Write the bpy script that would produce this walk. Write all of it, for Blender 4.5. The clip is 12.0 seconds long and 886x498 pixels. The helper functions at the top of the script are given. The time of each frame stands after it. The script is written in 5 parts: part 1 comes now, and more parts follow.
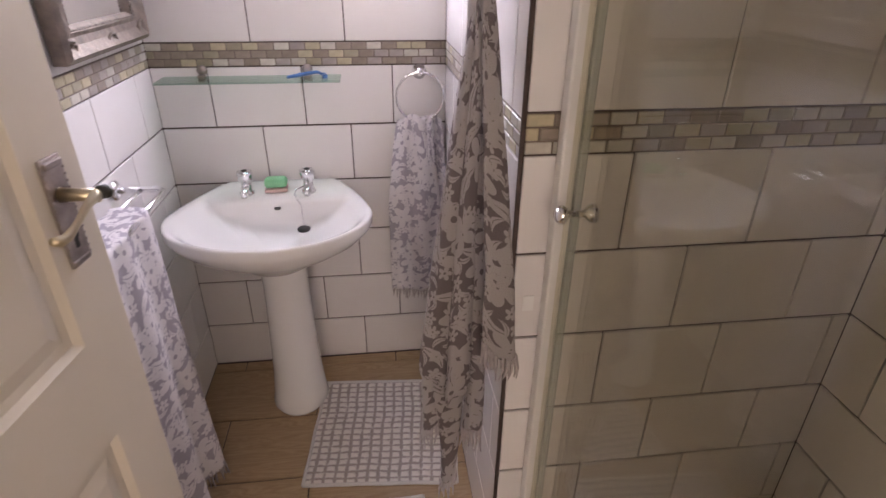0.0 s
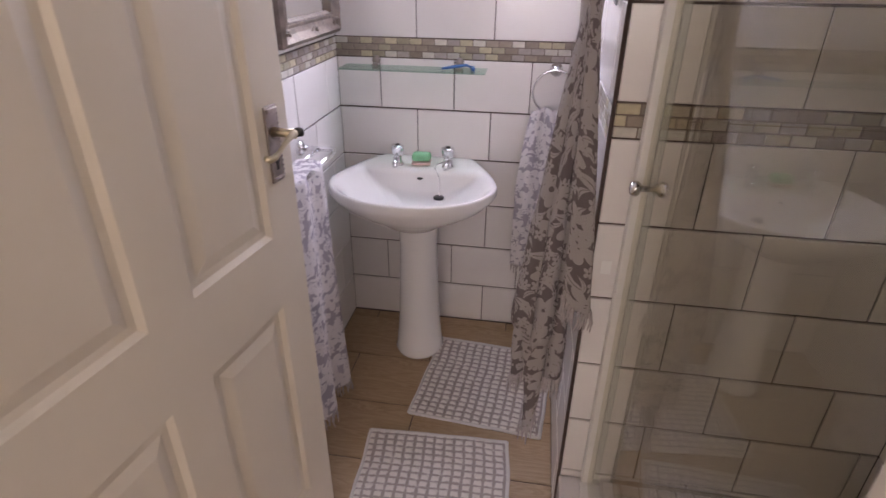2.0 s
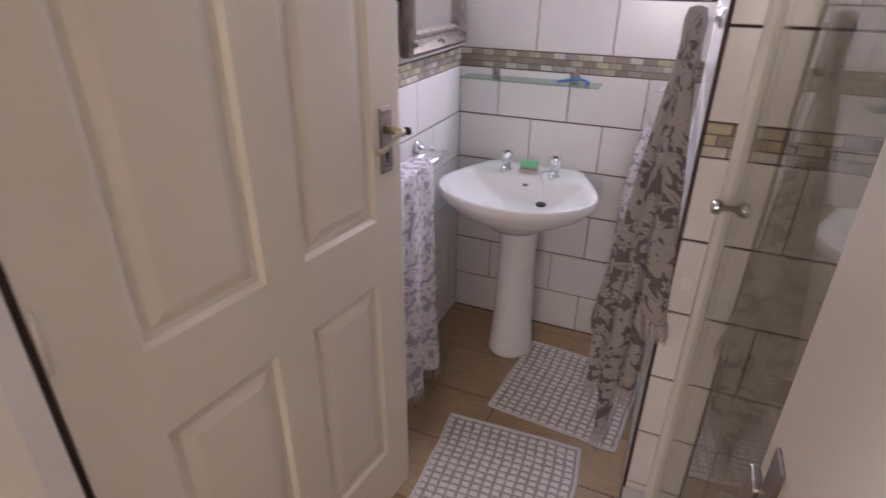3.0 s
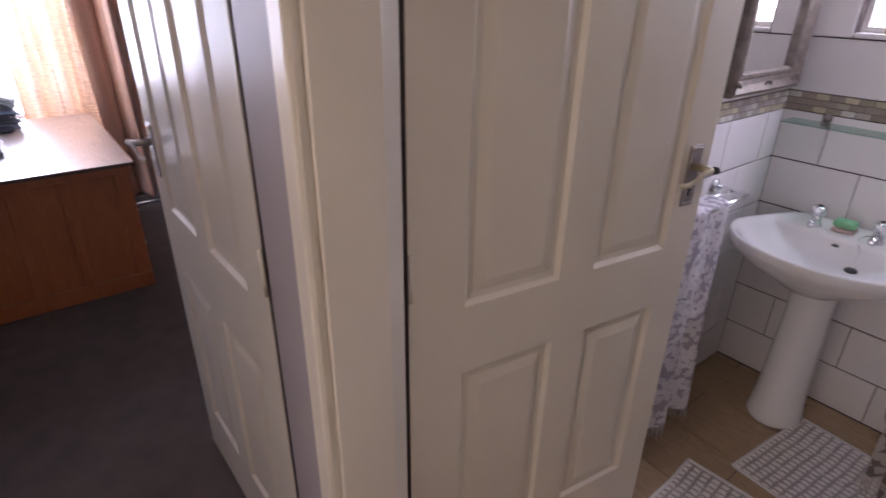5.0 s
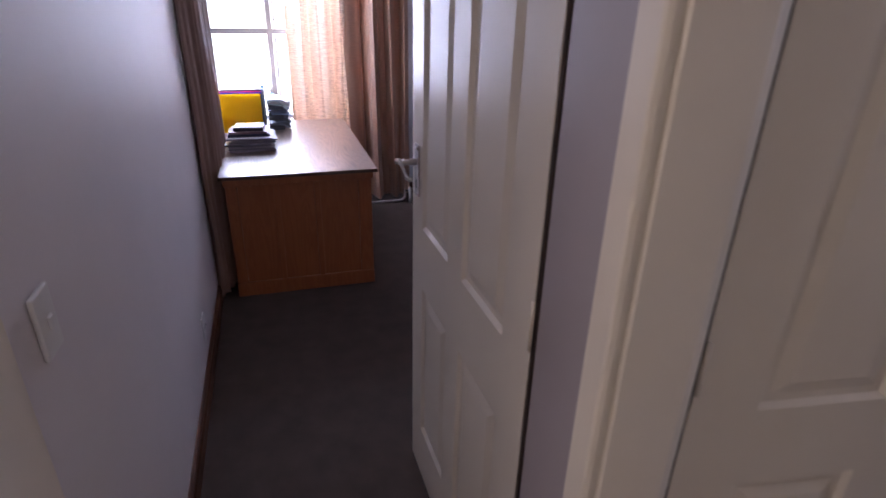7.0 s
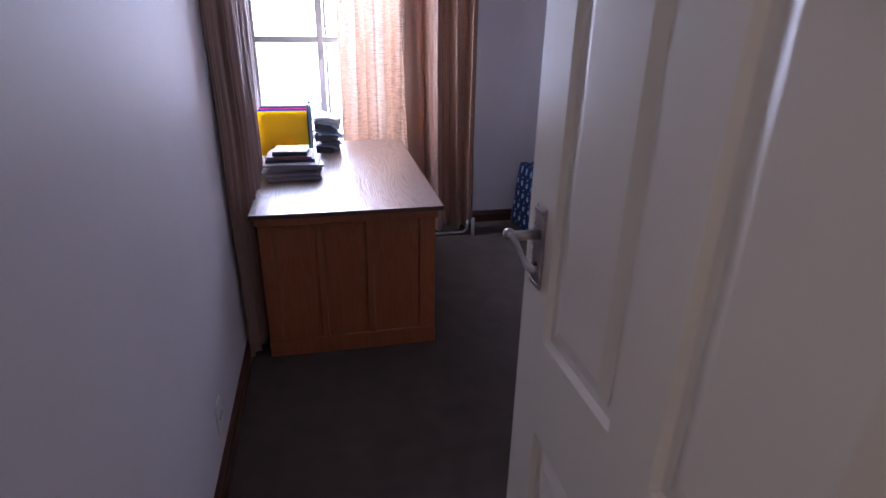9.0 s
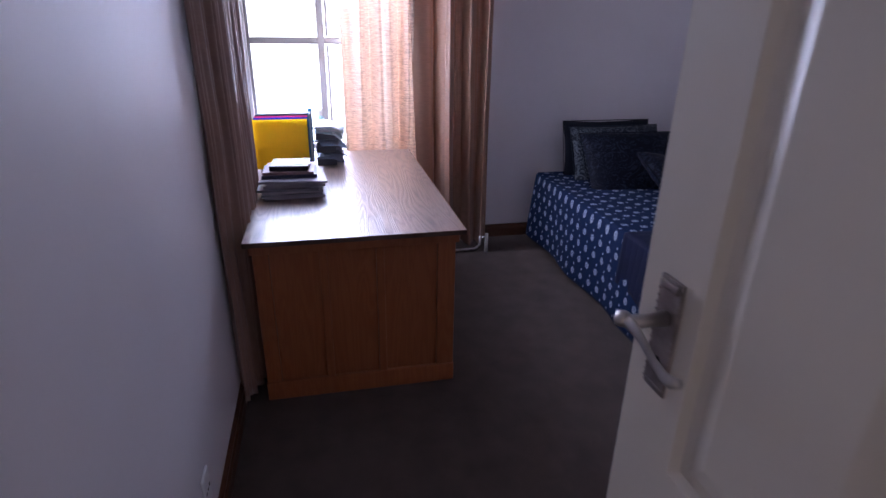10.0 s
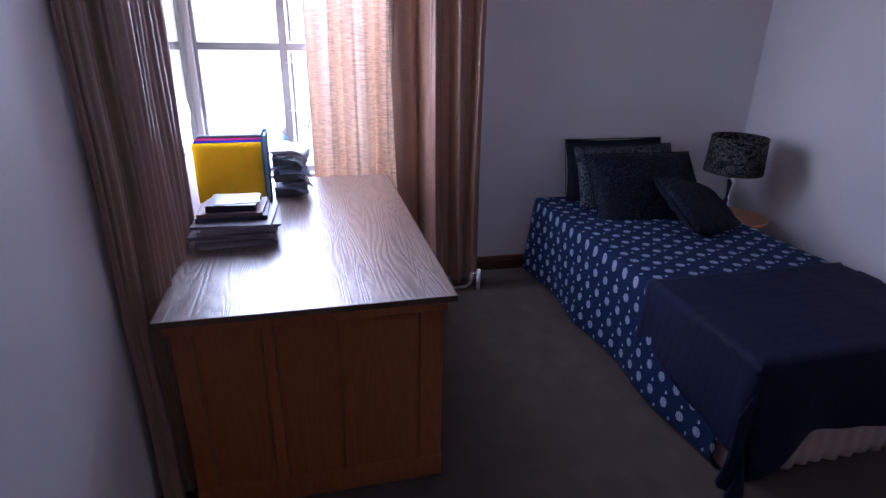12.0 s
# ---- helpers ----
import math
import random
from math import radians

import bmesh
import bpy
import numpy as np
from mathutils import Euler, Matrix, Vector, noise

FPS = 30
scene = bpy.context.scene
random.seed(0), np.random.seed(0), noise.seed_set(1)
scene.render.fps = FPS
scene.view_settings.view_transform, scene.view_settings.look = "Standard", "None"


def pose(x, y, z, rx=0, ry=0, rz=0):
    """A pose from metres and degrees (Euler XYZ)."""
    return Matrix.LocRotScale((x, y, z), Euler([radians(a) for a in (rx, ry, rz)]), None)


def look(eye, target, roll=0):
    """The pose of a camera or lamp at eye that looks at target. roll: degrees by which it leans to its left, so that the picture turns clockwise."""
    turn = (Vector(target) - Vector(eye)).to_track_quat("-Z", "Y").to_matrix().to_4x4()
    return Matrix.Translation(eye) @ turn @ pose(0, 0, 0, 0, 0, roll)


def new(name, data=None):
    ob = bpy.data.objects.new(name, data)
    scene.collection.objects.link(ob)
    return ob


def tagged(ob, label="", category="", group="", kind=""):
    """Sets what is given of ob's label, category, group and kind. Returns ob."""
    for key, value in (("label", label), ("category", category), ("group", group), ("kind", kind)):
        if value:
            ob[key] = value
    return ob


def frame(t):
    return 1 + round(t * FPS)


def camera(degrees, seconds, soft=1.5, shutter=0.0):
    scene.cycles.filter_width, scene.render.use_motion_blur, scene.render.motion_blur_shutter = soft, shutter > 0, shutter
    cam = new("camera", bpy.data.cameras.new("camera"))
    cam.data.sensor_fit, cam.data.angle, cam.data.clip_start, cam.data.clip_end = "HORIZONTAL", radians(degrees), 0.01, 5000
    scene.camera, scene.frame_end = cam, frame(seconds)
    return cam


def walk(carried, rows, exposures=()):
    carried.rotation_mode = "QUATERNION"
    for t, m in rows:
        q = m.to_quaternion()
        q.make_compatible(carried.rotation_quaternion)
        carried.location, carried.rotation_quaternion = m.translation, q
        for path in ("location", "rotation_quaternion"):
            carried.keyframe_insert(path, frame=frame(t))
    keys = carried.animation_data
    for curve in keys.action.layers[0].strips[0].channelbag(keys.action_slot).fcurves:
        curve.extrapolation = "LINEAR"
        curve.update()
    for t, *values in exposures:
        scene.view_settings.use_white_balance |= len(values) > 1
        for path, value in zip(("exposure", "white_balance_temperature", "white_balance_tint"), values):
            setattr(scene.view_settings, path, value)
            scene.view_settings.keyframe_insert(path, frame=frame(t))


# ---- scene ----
cam = camera(77.5, 12.0, shutter=0.5)
PATH = [
    (0, (0.02, 0.064, 1.464), (0.246, 1.817, 0.529), 0.5),
    (0.5, (0.024, -0.007, 1.47), (0.135, 1.758, 0.536), 0.5),
    (1, (0.032, -0.061, 1.475), (-0.006, 1.71, 0.545), 0.7),
    (1.5, (0.065, -0.125, 1.476), (-0.086, 1.64, 0.547), 0.7),
    (2, (0.111, -0.201, 1.487), (-0.176, 1.546, 0.557), 0.5),
    (2.5, (0.158, -0.259, 1.5), (-0.304, 1.454, 0.576), 0.6),
    (3, (0.214, -0.294, 1.511), (-0.484, 1.347, 0.605), 0.6),
    (5, (0.256, -0.476, 1.568), (-1.167, 0.635, 0.708), 0.9),
    (5.5, (0.248, -0.49, 1.574), (-1.284, 0.48, 0.73), 0.8),
    (6, (0.23, -0.506, 1.581), (-1.381, 0.339, 0.751), 0.9),
    (6.5, (0.168, -0.535, 1.578), (-1.516, 0.163, 0.755), 1.2),
    (7, (0.067, -0.578, 1.593), (-1.673, -0.032, 0.771), 1.5),
    (9, (-0.607, -0.544, 1.515), (-2.405, -0.152, 0.732), 1.0),
    (9.5, (-0.785, -0.562, 1.497), (-2.585, -0.166, 0.719), 0.9),
    (10, (-0.949, -0.575, 1.489), (-2.748, -0.169, 0.715), 1.0),
    (10.5, (-1.129, -0.553, 1.472), (-2.927, -0.137, 0.704), 1.1),
    (11, (-1.291, -0.506, 1.473), (-3.089, -0.076, 0.711), 1.3),
    (11.5, (-1.388, -0.477, 1.467), (-3.186, -0.037, 0.71), 1.3),
    (12, (-1.479, -0.448, 1.469), (-3.276, 0.005, 0.716), 1.3),
]
walk(cam, [(t, look(eye, target, roll)) for t, eye, target, roll in PATH],
     [(0, 0.05, 7600, 21), (2, -0.08, 7200, 22), (3, -0.20, 7050, 22), (5, -0.58, 6800, 24), (6.5, -1.06, 6500, 26), (9, -1.18, 6150, 26), (12, -1.48, 5850, 26)])

WY = -0.966   # bedroom wall that the walk runs along

# ---- light ----
world = bpy.data.worlds.new("sky")
scene.world = world
world.use_nodes = True
wn = world.node_tree
sky = wn.nodes.new("ShaderNodeTexSky")
sky.sky_type, sky.sun_disc, sky.sun_elevation, sky.sun_rotation = "NISHITA", False, radians(42), radians(200)
wn.links.new(sky.outputs[0], wn.nodes["Background"].inputs[0])
wn.nodes["Background"].inputs[1].default_value = 0.12


def area_lamp(name, eye, target, w, h, watts, colour):
    data = bpy.data.lights.new(name, "AREA")
    data.shape, data.size, data.size_y, data.energy, data.color = "RECTANGLE", w, h, watts, colour
    ob = new(name, data)
    ob.matrix_world = look(eye, target)
    return ob


DAY = (0.635, 0.75, 1.0)
area_lamp("window_light", (-4.57, -0.43, 1.40), (-3.0, 0.1, 0.50), 1.0, 1.32, 150, DAY).data.spread = radians(165)
area_lamp("side_window_light", (-4.05, WY - 0.009, 1.48), (-3.1, 1.4, 0.15), 0.9, 1.15, 14, DAY).data.spread = radians(105)
area_lamp("bathroom_window_light", (-0.14, 1.955, 1.72), (-0.14, 0.8, 1.0), 0.66, 0.5, 18, (0.68, 0.76, 1.0))
# two warm fill lamps added out of view; the passage's real source is unknown
area_lamp("passage_fill_light", (0.02, -2.96, 1.75), (0.05, 0.0, 1.2), 0.62, 1.2, 16, (1.0, 0.87, 0.74))
area_lamp("passage_east_fill_light", (0.93, -1.95, 1.75), (-0.45, 0.0, 1.25), 1.0, 1.2, 8, (1.0, 0.87, 0.74))

# ---- materials ----


def mat(name, base, rough=0.5, metal=0.0, vary=0.0, scale=8.0, bump=0.0, bscale=60.0, piece=0.0, coat=0.0, spec=0.5, stretch=(1, 1, 1)):
    """A plain surface with blotches (vary), grain (bump) and a spread from piece to piece."""
    m = bpy.data.materials.new(name)
    m.use_nodes = True
    nt = m.node_tree
    N, L = nt.nodes, nt.links
    p = N["Principled BSDF"]
    p.inputs["Roughness"].default_value = rough
    p.inputs["Metallic"].default_value = metal
    p.inputs["Coat Weight"].default_value = coat
    p.inputs["Specular IOR Level"].default_value = spec
    p.inputs["Base Color"].default_value = (*base, 1)
    tc = N.new("ShaderNodeTexCoord")
    mp = N.new("ShaderNodeMapping")
    mp.inputs["Scale"].default_value = stretch
    L.new(tc.outputs["Object"], mp.inputs[0])
    if vary or piece:
        hsv = N.new("ShaderNodeHueSaturation")
        hsv.inputs["Color"].default_value = (*base, 1)
        L.new(hsv.outputs[0], p.inputs["Base Color"])
        tex = N.new("ShaderNodeTexNoise")
        tex.inputs["Scale"].default_value, tex.inputs["Detail"].default_value = scale, 5
        L.new(mp.outputs[0], tex.inputs["Vector"])
        ma = N.new("ShaderNodeMapRange")
        ma.inputs["From Min"].default_value, ma.inputs["From Max"].default_value = 0.3, 0.7
        ma.inputs["To Min"].default_value, ma.inputs["To Max"].default_value = 1 - vary, 1 + vary
        L.new(tex.outputs["Fac"], ma.inputs["Value"])
        out = ma.outputs[0]
        if piece:
            oi = N.new("ShaderNodeObjectInfo")
            mr = N.new("ShaderNodeMapRange")
            mr.inputs["To Min"].default_value, mr.inputs["To Max"].default_value = 1 - piece, 1 + piece
            L.new(oi.outputs["Random"], mr.inputs["Value"])
            mu = N.new("ShaderNodeMath")
            mu.operation = "MULTIPLY"
            L.new(out, mu.inputs[0])
            L.new(mr.outputs[0], mu.inputs[1])
            out = mu.outputs[0]
        L.new(out, hsv.inputs["Value"])
        rr = N.new("ShaderNodeMapRange")
        rr.inputs["To Min"].default_value, rr.inputs["To Max"].default_value = max(0.02, rough - 0.08), min(1, rough + 0.08)
        L.new(tex.outputs["Fac"], rr.inputs["Value"])
        L.new(rr.outputs[0], p.inputs["Roughness"])
    if bump:
        bt = N.new("ShaderNodeTexNoise")
        bt.inputs["Scale"].default_value, bt.inputs["Detail"].default_value = bscale, 4
        L.new(mp.outputs[0], bt.inputs["Vector"])
        b = N.new("ShaderNodeBump")
        b.inputs["Strength"].default_value, b.inputs["Distance"].default_value = bump, 0.004
        L.new(bt.outputs["Fac"], b.inputs["Height"])
        L.new(b.outputs[0], p.inputs["Normal"])
    return m


def ramp(m, fac, stops):
    r = m.node_tree.nodes.new("ShaderNodeValToRGB")
    e = r.color_ramp.elements
    while len(e) < len(stops):
        e.new(0.5)
    for k, (pos, c) in zip(e, stops):
        k.position, k.color = pos, (*c, 1)
    m.node_tree.links.new(fac, r.inputs[0])
    return r.outputs[0]


def calc(m, op, a, b=None):
    n = m.node_tree.nodes.new("ShaderNodeMath")
    n.operation = op
    for i, v in enumerate((a, b)):
        if v is None:
            continue
        if isinstance(v, (int, float)):
            n.inputs[i].default_value = v
        else:
            m.node_tree.links.new(v, n.inputs[i])
    return n.outputs[0]


def noise_of(m, scale, detail=4, stretch=(1, 1, 1), coord="Object", distort=0.0):
    N, L = m.node_tree.nodes, m.node_tree.links
    tc, mp, t = N.new("ShaderNodeTexCoord"), N.new("ShaderNodeMapping"), N.new("ShaderNodeTexNoise")
    mp.inputs["Scale"].default_value = stretch
    t.inputs["Scale"].default_value, t.inputs["Detail"].default_value, t.inputs["Distortion"].default_value = scale, detail, distort
    L.new(tc.outputs[coord], mp.inputs[0])
    L.new(mp.outputs[0], t.inputs["Vector"])
    return t.outputs["Fac"]


def bump_on(m, height, strength, dist=0.004):
    b = m.node_tree.nodes.new("ShaderNodeBump")
    b.inputs["Strength"].default_value, b.inputs["Distance"].default_value = strength, dist
    m.node_tree.links.new(height, b.inputs["Height"])
    m.node_tree.links.new(b.outputs[0], m.node_tree.nodes["Principled BSDF"].inputs["Normal"])


def base_of(m, colour):
    m.node_tree.links.new(colour, m.node_tree.nodes["Principled BSDF"].inputs["Base Color"])


def wood(name, dark, light, rough, along, grain=9.0, relief=0.10):
    """Boards: stretched rings and pores along one axis."""
    m = mat(name, light, rough)
    st = [7.0, 7.0, 7.0]
    st[along] = 0.55
    a = noise_of(m, grain, 3, st, distort=1.2)
    rings = calc(m, "FRACT", calc(m, "MULTIPLY", a, 9.0))
    tri = calc(m, "ABSOLUTE", calc(m, "SUBTRACT", rings, 0.5))
    st2 = [60.0, 60.0, 60.0]
    st2[along] = 2.5
    pores = noise_of(m, 6.0, 3, st2)
    mixed = calc(m, "ADD", calc(m, "MULTIPLY", tri, 1.1), calc(m, "MULTIPLY", pores, 0.45))
    base_of(m, ramp(m, mixed, [(0.18, dark), (0.75, light)]))
    bump_on(m, mixed, relief, 0.0015)
    return m


def glass_pane(name, tint, rough=0.0, face=0.03):
    m = bpy.data.materials.new(name)
    m.use_nodes = True
    N, L = m.node_tree.nodes, m.node_tree.links
    N.remove(N["Principled BSDF"])
    tr, gl, mx, fr = (N.new("ShaderNode" + k) for k in ("BsdfTransparent", "BsdfGlossy", "MixShader", "LayerWeight"))
    tr.inputs[0].default_value = (*tint, 1)
    gl.inputs["Roughness"].default_value = rough
    fr.inputs[0].default_value = 0.5
    gloss = calc(m, "ADD", calc(m, "MULTIPLY", calc(m, "POWER", fr.outputs["Facing"], 5.0), 0.85), face)
    L.new(gloss, mx.inputs[0])
    L.new(tr.outputs[0], mx.inputs[1])
    L.new(gl.outputs[0], mx.inputs[2])
    L.new(mx.outputs[0], N["Material Output"].inputs[0])
    return m


def towel_mat(name, ground, raised, scale):
    """Terry with raised five-petalled flowers and curling leaves woven into a darker ground."""
    m = mat(name, ground, 0.95, spec=0.1)
    N, L = m.node_tree.nodes, m.node_tree.links
    tc = N.new("ShaderNodeTexCoord")

    def flowers(size, radius, petals, turn):
        v = N.new("ShaderNodeTexVoronoi")
        v.voronoi_dimensions = "2D"
        v.inputs["Scale"].default_value, v.inputs["Randomness"].default_value = size, 0.75
        shift = N.new("ShaderNodeVectorMath")
        shift.inputs[1].default_value = (turn, turn * 0.7, 0)
        L.new(tc.outputs["UV"], shift.inputs[0])
        L.new(shift.outputs[0], v.inputs["Vector"])
        d = N.new("ShaderNodeVectorMath")
        d.operation = "SUBTRACT"
        L.new(shift.outputs[0], d.inputs[0])
        L.new(v.outputs["Position"], d.inputs[1])
        sp = N.new("ShaderNodeSeparateXYZ")
        L.new(d.outputs[0], sp.inputs[0])
        ang = calc(m, "ADD", calc(m, "ARCTAN2", sp.outputs[1], sp.outputs[0]), turn * 3)
        lobe = calc(m, "ADD", calc(m, "MULTIPLY", calc(m, "ABSOLUTE", calc(m, "COSINE", calc(m, "MULTIPLY", ang, petals / 2))), radius * 0.62), radius * 0.38)
        inside = calc(m, "LESS_THAN", v.outputs["Distance"], lobe)
        return calc(m, "MULTIPLY", inside, calc(m, "GREATER_THAN", v.outputs["Distance"], radius * 0.16))

    def leaves(size, turn, length, width, bend):
        """Bent pointed leaves with a midrib, each at its own angle."""
        v = N.new("ShaderNodeTexVoronoi")
        v.voronoi_dimensions = "2D"
        v.inputs["Scale"].default_value, v.inputs["Randomness"].default_value = size, 0.85
        shift, d, sp, tint = N.new("ShaderNodeVectorMath"), N.new("ShaderNodeVectorMath"), N.new("ShaderNodeSeparateXYZ"), N.new("ShaderNodeSeparateXYZ")
        shift.inputs[1].default_value = (turn, turn * 1.3, 0)
        d.operation = "SUBTRACT"
        L.new(tc.outputs["UV"], shift.inputs[0])
        L.new(shift.outputs[0], v.inputs["Vector"])
        L.new(shift.outputs[0], d.inputs[0])
        L.new(v.outputs["Position"], d.inputs[1])
        L.new(d.outputs[0], sp.inputs[0])
        L.new(v.outputs["Color"], tint.inputs[0])
        ang = calc(m, "MULTIPLY", tint.outputs[0], math.tau)
        c, sn = calc(m, "COSINE", ang), calc(m, "SINE", ang)
        px, py = calc(m, "MULTIPLY", sp.outputs[0], size), calc(m, "MULTIPLY", sp.outputs[1], size)
        lx = calc(m, "ADD", calc(m, "MULTIPLY", px, c), calc(m, "MULTIPLY", py, sn))
        sq = calc(m, "POWER", calc(m, "ABSOLUTE", lx), 2.0)
        ly = calc(m, "ADD", calc(m, "SUBTRACT", calc(m, "MULTIPLY", py, c), calc(m, "MULTIPLY", px, sn)), calc(m, "MULTIPLY", sq, bend))
        across = calc(m, "ABSOLUTE", ly)
        inside = calc(m, "LESS_THAN", across, calc(m, "MULTIPLY", calc(m, "SUBTRACT", 1.0, calc(m, "DIVIDE", sq, length * length)), width))
        return calc(m, "MULTIPLY", inside, calc(m, "GREATER_THAN", across, width * 0.10))

    f = calc(m, "MAXIMUM", calc(m, "MAXIMUM", flowers(scale, 0.46, 5.0, 0.3), flowers(scale * 2.1, 0.36, 5.0, 1.7)),
             calc(m, "MAXIMUM", leaves(scale * 1.25, 2.1, 0.52, 0.15, 0.9), leaves(scale * 2.2, 4.4, 0.50, 0.13, -1.1)))
    mx = N.new("ShaderNodeMix")
    mx.data_type = "RGBA"
    L.new(f, mx.inputs[0])
    mx.inputs[6].default_value, mx.inputs[7].default_value = (*ground, 1), (*raised, 1)
    base_of(m, mx.outputs[2])
    pile = noise_of(m, 420, 2)
    bump_on(m, calc(m, "ADD", calc(m, "MULTIPLY", f, 1.0), calc(m, "MULTIPLY", pile, 0.45)), 0.85, 0.008)
    return m


M_TILE = mat("wall_tile_glaze", (0.79, 0.755, 0.745), 0.16, vary=0.03, scale=3, bump=0.03, bscale=14, piece=0.03)
M_GROUT = mat("dark_grout", (0.075, 0.05, 0.045), 0.9, vary=0.2, scale=30, bump=0.3, bscale=200)
M_LGROUT = mat("pale_grout", (0.42, 0.37, 0.33), 0.9, vary=0.15, scale=30)
M_MGROUT = mat("brown_grout", (0.20, 0.16, 0.135), 0.9, vary=0.15, scale=30)
M_MOSAIC = [mat("mosaic_" + n, c, 0.38, vary=0.12, scale=40, piece=0.14, bump=0.08, bscale=90) for n, c in (
    ("taupe", (0.27, 0.22, 0.18)), ("sand", (0.47, 0.41, 0.28)), ("stone", (0.52, 0.49, 0.44)), ("mauve", (0.36, 0.31, 0.29)), ("olive", (0.33, 0.29, 0.21)))]
M_FLOORTILE = wood("wood_look_tile", (0.34, 0.222, 0.12), (0.44, 0.31, 0.185), 0.42, 0, 4.0, 0.05)
M_PAINT = mat("cream_gloss_paint", (0.74, 0.67, 0.57), 0.32, vary=0.03, scale=4, bump=0.05, bscale=25)
M_WALL = mat("white_wall_paint", (0.76, 0.715, 0.73), 0.55, vary=0.03, scale=2.5, bump=0.10, bscale=45)
M_LOBBY = mat("lobby_wall_paint", (0.72, 0.67, 0.61), 0.6, vary=0.03, scale=2.5, bump=0.10, bscale=45)
M_CEIL = mat("ceiling_paint", (0.78, 0.77, 0.75), 0.8, vary=0.02, scale=2, bump=0.05)
M_CARPET = mat("brown_carpet", (0.098, 0.073, 0.062), 0.97, vary=0.14, scale=9, bump=0.5, bscale=420, spec=0.1)
M_SKIRT = wood("varnished_skirting", (0.05, 0.018, 0.009), (0.13, 0.048, 0.022), 0.35, 0)
M_CHROME = mat("chrome", (0.82, 0.82, 0.84), 0.12, 1.0, vary=0.04, scale=20)
M_BRASS = mat("worn_brass", (0.70, 0.61, 0.44), 0.36, 1.0, vary=0.12, scale=30)
M_PEWTER = mat("antique_pewter", (0.36, 0.31, 0.29), 0.36, 1.0, vary=0.25, scale=40, bump=0.2, bscale=120)
M_WHITEMETAL = mat("white_powder_coat", (0.74, 0.72, 0.69), 0.35, vary=0.03, scale=12)
M_CERAMIC = mat("white_ceramic", (0.80, 0.78, 0.76), 0.12, vary=0.015, scale=3, coat=0.3)
M_DARK = mat("black_rubber", (0.02, 0.018, 0.016), 0.5)
M_SHOWERGLASS = glass_pane("shower_glass", (0.975, 0.965, 0.89), face=0.055)
M_CLEAR = glass_pane("window_glass", (0.97, 0.98, 0.98))
M_SHELFGLASS = glass_pane("shelf_glass", (0.72, 0.86, 0.80))
M_MIRROR = mat("mirror_silver", (0.9, 0.9, 0.9), 0.02, 1.0)
M_TOWEL = towel_mat("grey_floral_terry", (0.175, 0.146, 0.149), (0.42, 0.383, 0.375), 10.0)
M_TOWEL2 = towel_mat("lilac_floral_terry", (0.47, 0.43, 0.49), (0.84, 0.80, 0.82), 11)
M_FRINGE = mat("terry_fringe", (0.46, 0.41, 0.40), 0.95, vary=0.15, scale=80)
M_SOAP = mat("green_soap", (0.20, 0.52, 0.28), 0.45, vary=0.08, scale=40)
M_DESK = mat("oak_desk_top", (0.2, 0.13, 0.1), 0.34)
rings_ = calc(M_DESK, "FRACT", calc(M_DESK, "MULTIPLY", noise_of(M_DESK, 1.0, 2, (0.8, 8.0, 8.0), distort=0.3), 24.0))
grain_ = calc(M_DESK, "POWER", calc(M_DESK, "ABSOLUTE", calc(M_DESK, "SUBTRACT", calc(M_DESK, "MULTIPLY", rings_, 2.0), 1.0)), 0.8)
pores_ = noise_of(M_DESK, 6.0, 4, (2.0, 50.0, 50.0))
figure_ = calc(M_DESK, "ADD", calc(M_DESK, "MULTIPLY", grain_, 0.6), calc(M_DESK, "MULTIPLY", pores_, 0.55))
base_of(M_DESK, ramp(M_DESK, figure_, [(0.22, (0.028, 0.014, 0.010)), (0.44, (0.125, 0.074, 0.052)), (0.85, (0.22, 0.142, 0.104))]))
bump_on(M_DESK, figure_, 0.8, 0.0018)
for key, value in (("Coat Weight", 0.75), ("Coat Roughness", 0.28), ("Coat IOR", 1.75), ("Specular IOR Level", 0.6)):
    M_DESK.node_tree.nodes["Principled BSDF"].inputs[key].default_value = value
M_DESKSIDE = wood("honey_oak_panel", (0.285, 0.085, 0.030), (0.34, 0.110, 0.040), 0.36, 2, 1.6, 0.04)
M_DESKEDGE = mat("dark_desk_edge", (0.085, 0.045, 0.028), 0.45, vary=0.15)
M_PINE = wood("orange_pine", (0.42, 0.14, 0.04), (0.62, 0.26, 0.09), 0.35, 1)
M_STEEL = mat("grey_window_steel", (0.42, 0.41, 0.42), 0.5, vary=0.05)
M_REVEAL = mat("lilac_grey_paint", (0.35, 0.31, 0.325), 0.45, vary=0.04, scale=4, bump=0.05, bscale=25)
M_SWITCH = mat("white_plastic", (0.80, 0.79, 0.78), 0.35)
M_PAPER = mat("paper_edges", (0.64, 0.63, 0.65), 0.8, vary=0.12, scale=6, stretch=(1, 1, 60), bump=0.3, bscale=40)

# ---- shapes ----


def empty(name, at=(0, 0, 0), turn=0.0):
    ob = new(name)
    ob.empty_display_size = 0.05
    ob.matrix_world = pose(*at, 0, 0, turn)
    return ob


def mesh_of(bm, name, material, smooth=False):
    me = bpy.data.meshes.new(name)
    bm.to_mesh(me)
    bm.free()
    for mt in (material if isinstance(material, (list, tuple)) else [material]):
        me.materials.append(mt)
    if smooth:
        for f in me.polygons:
            f.use_smooth = True
    return me


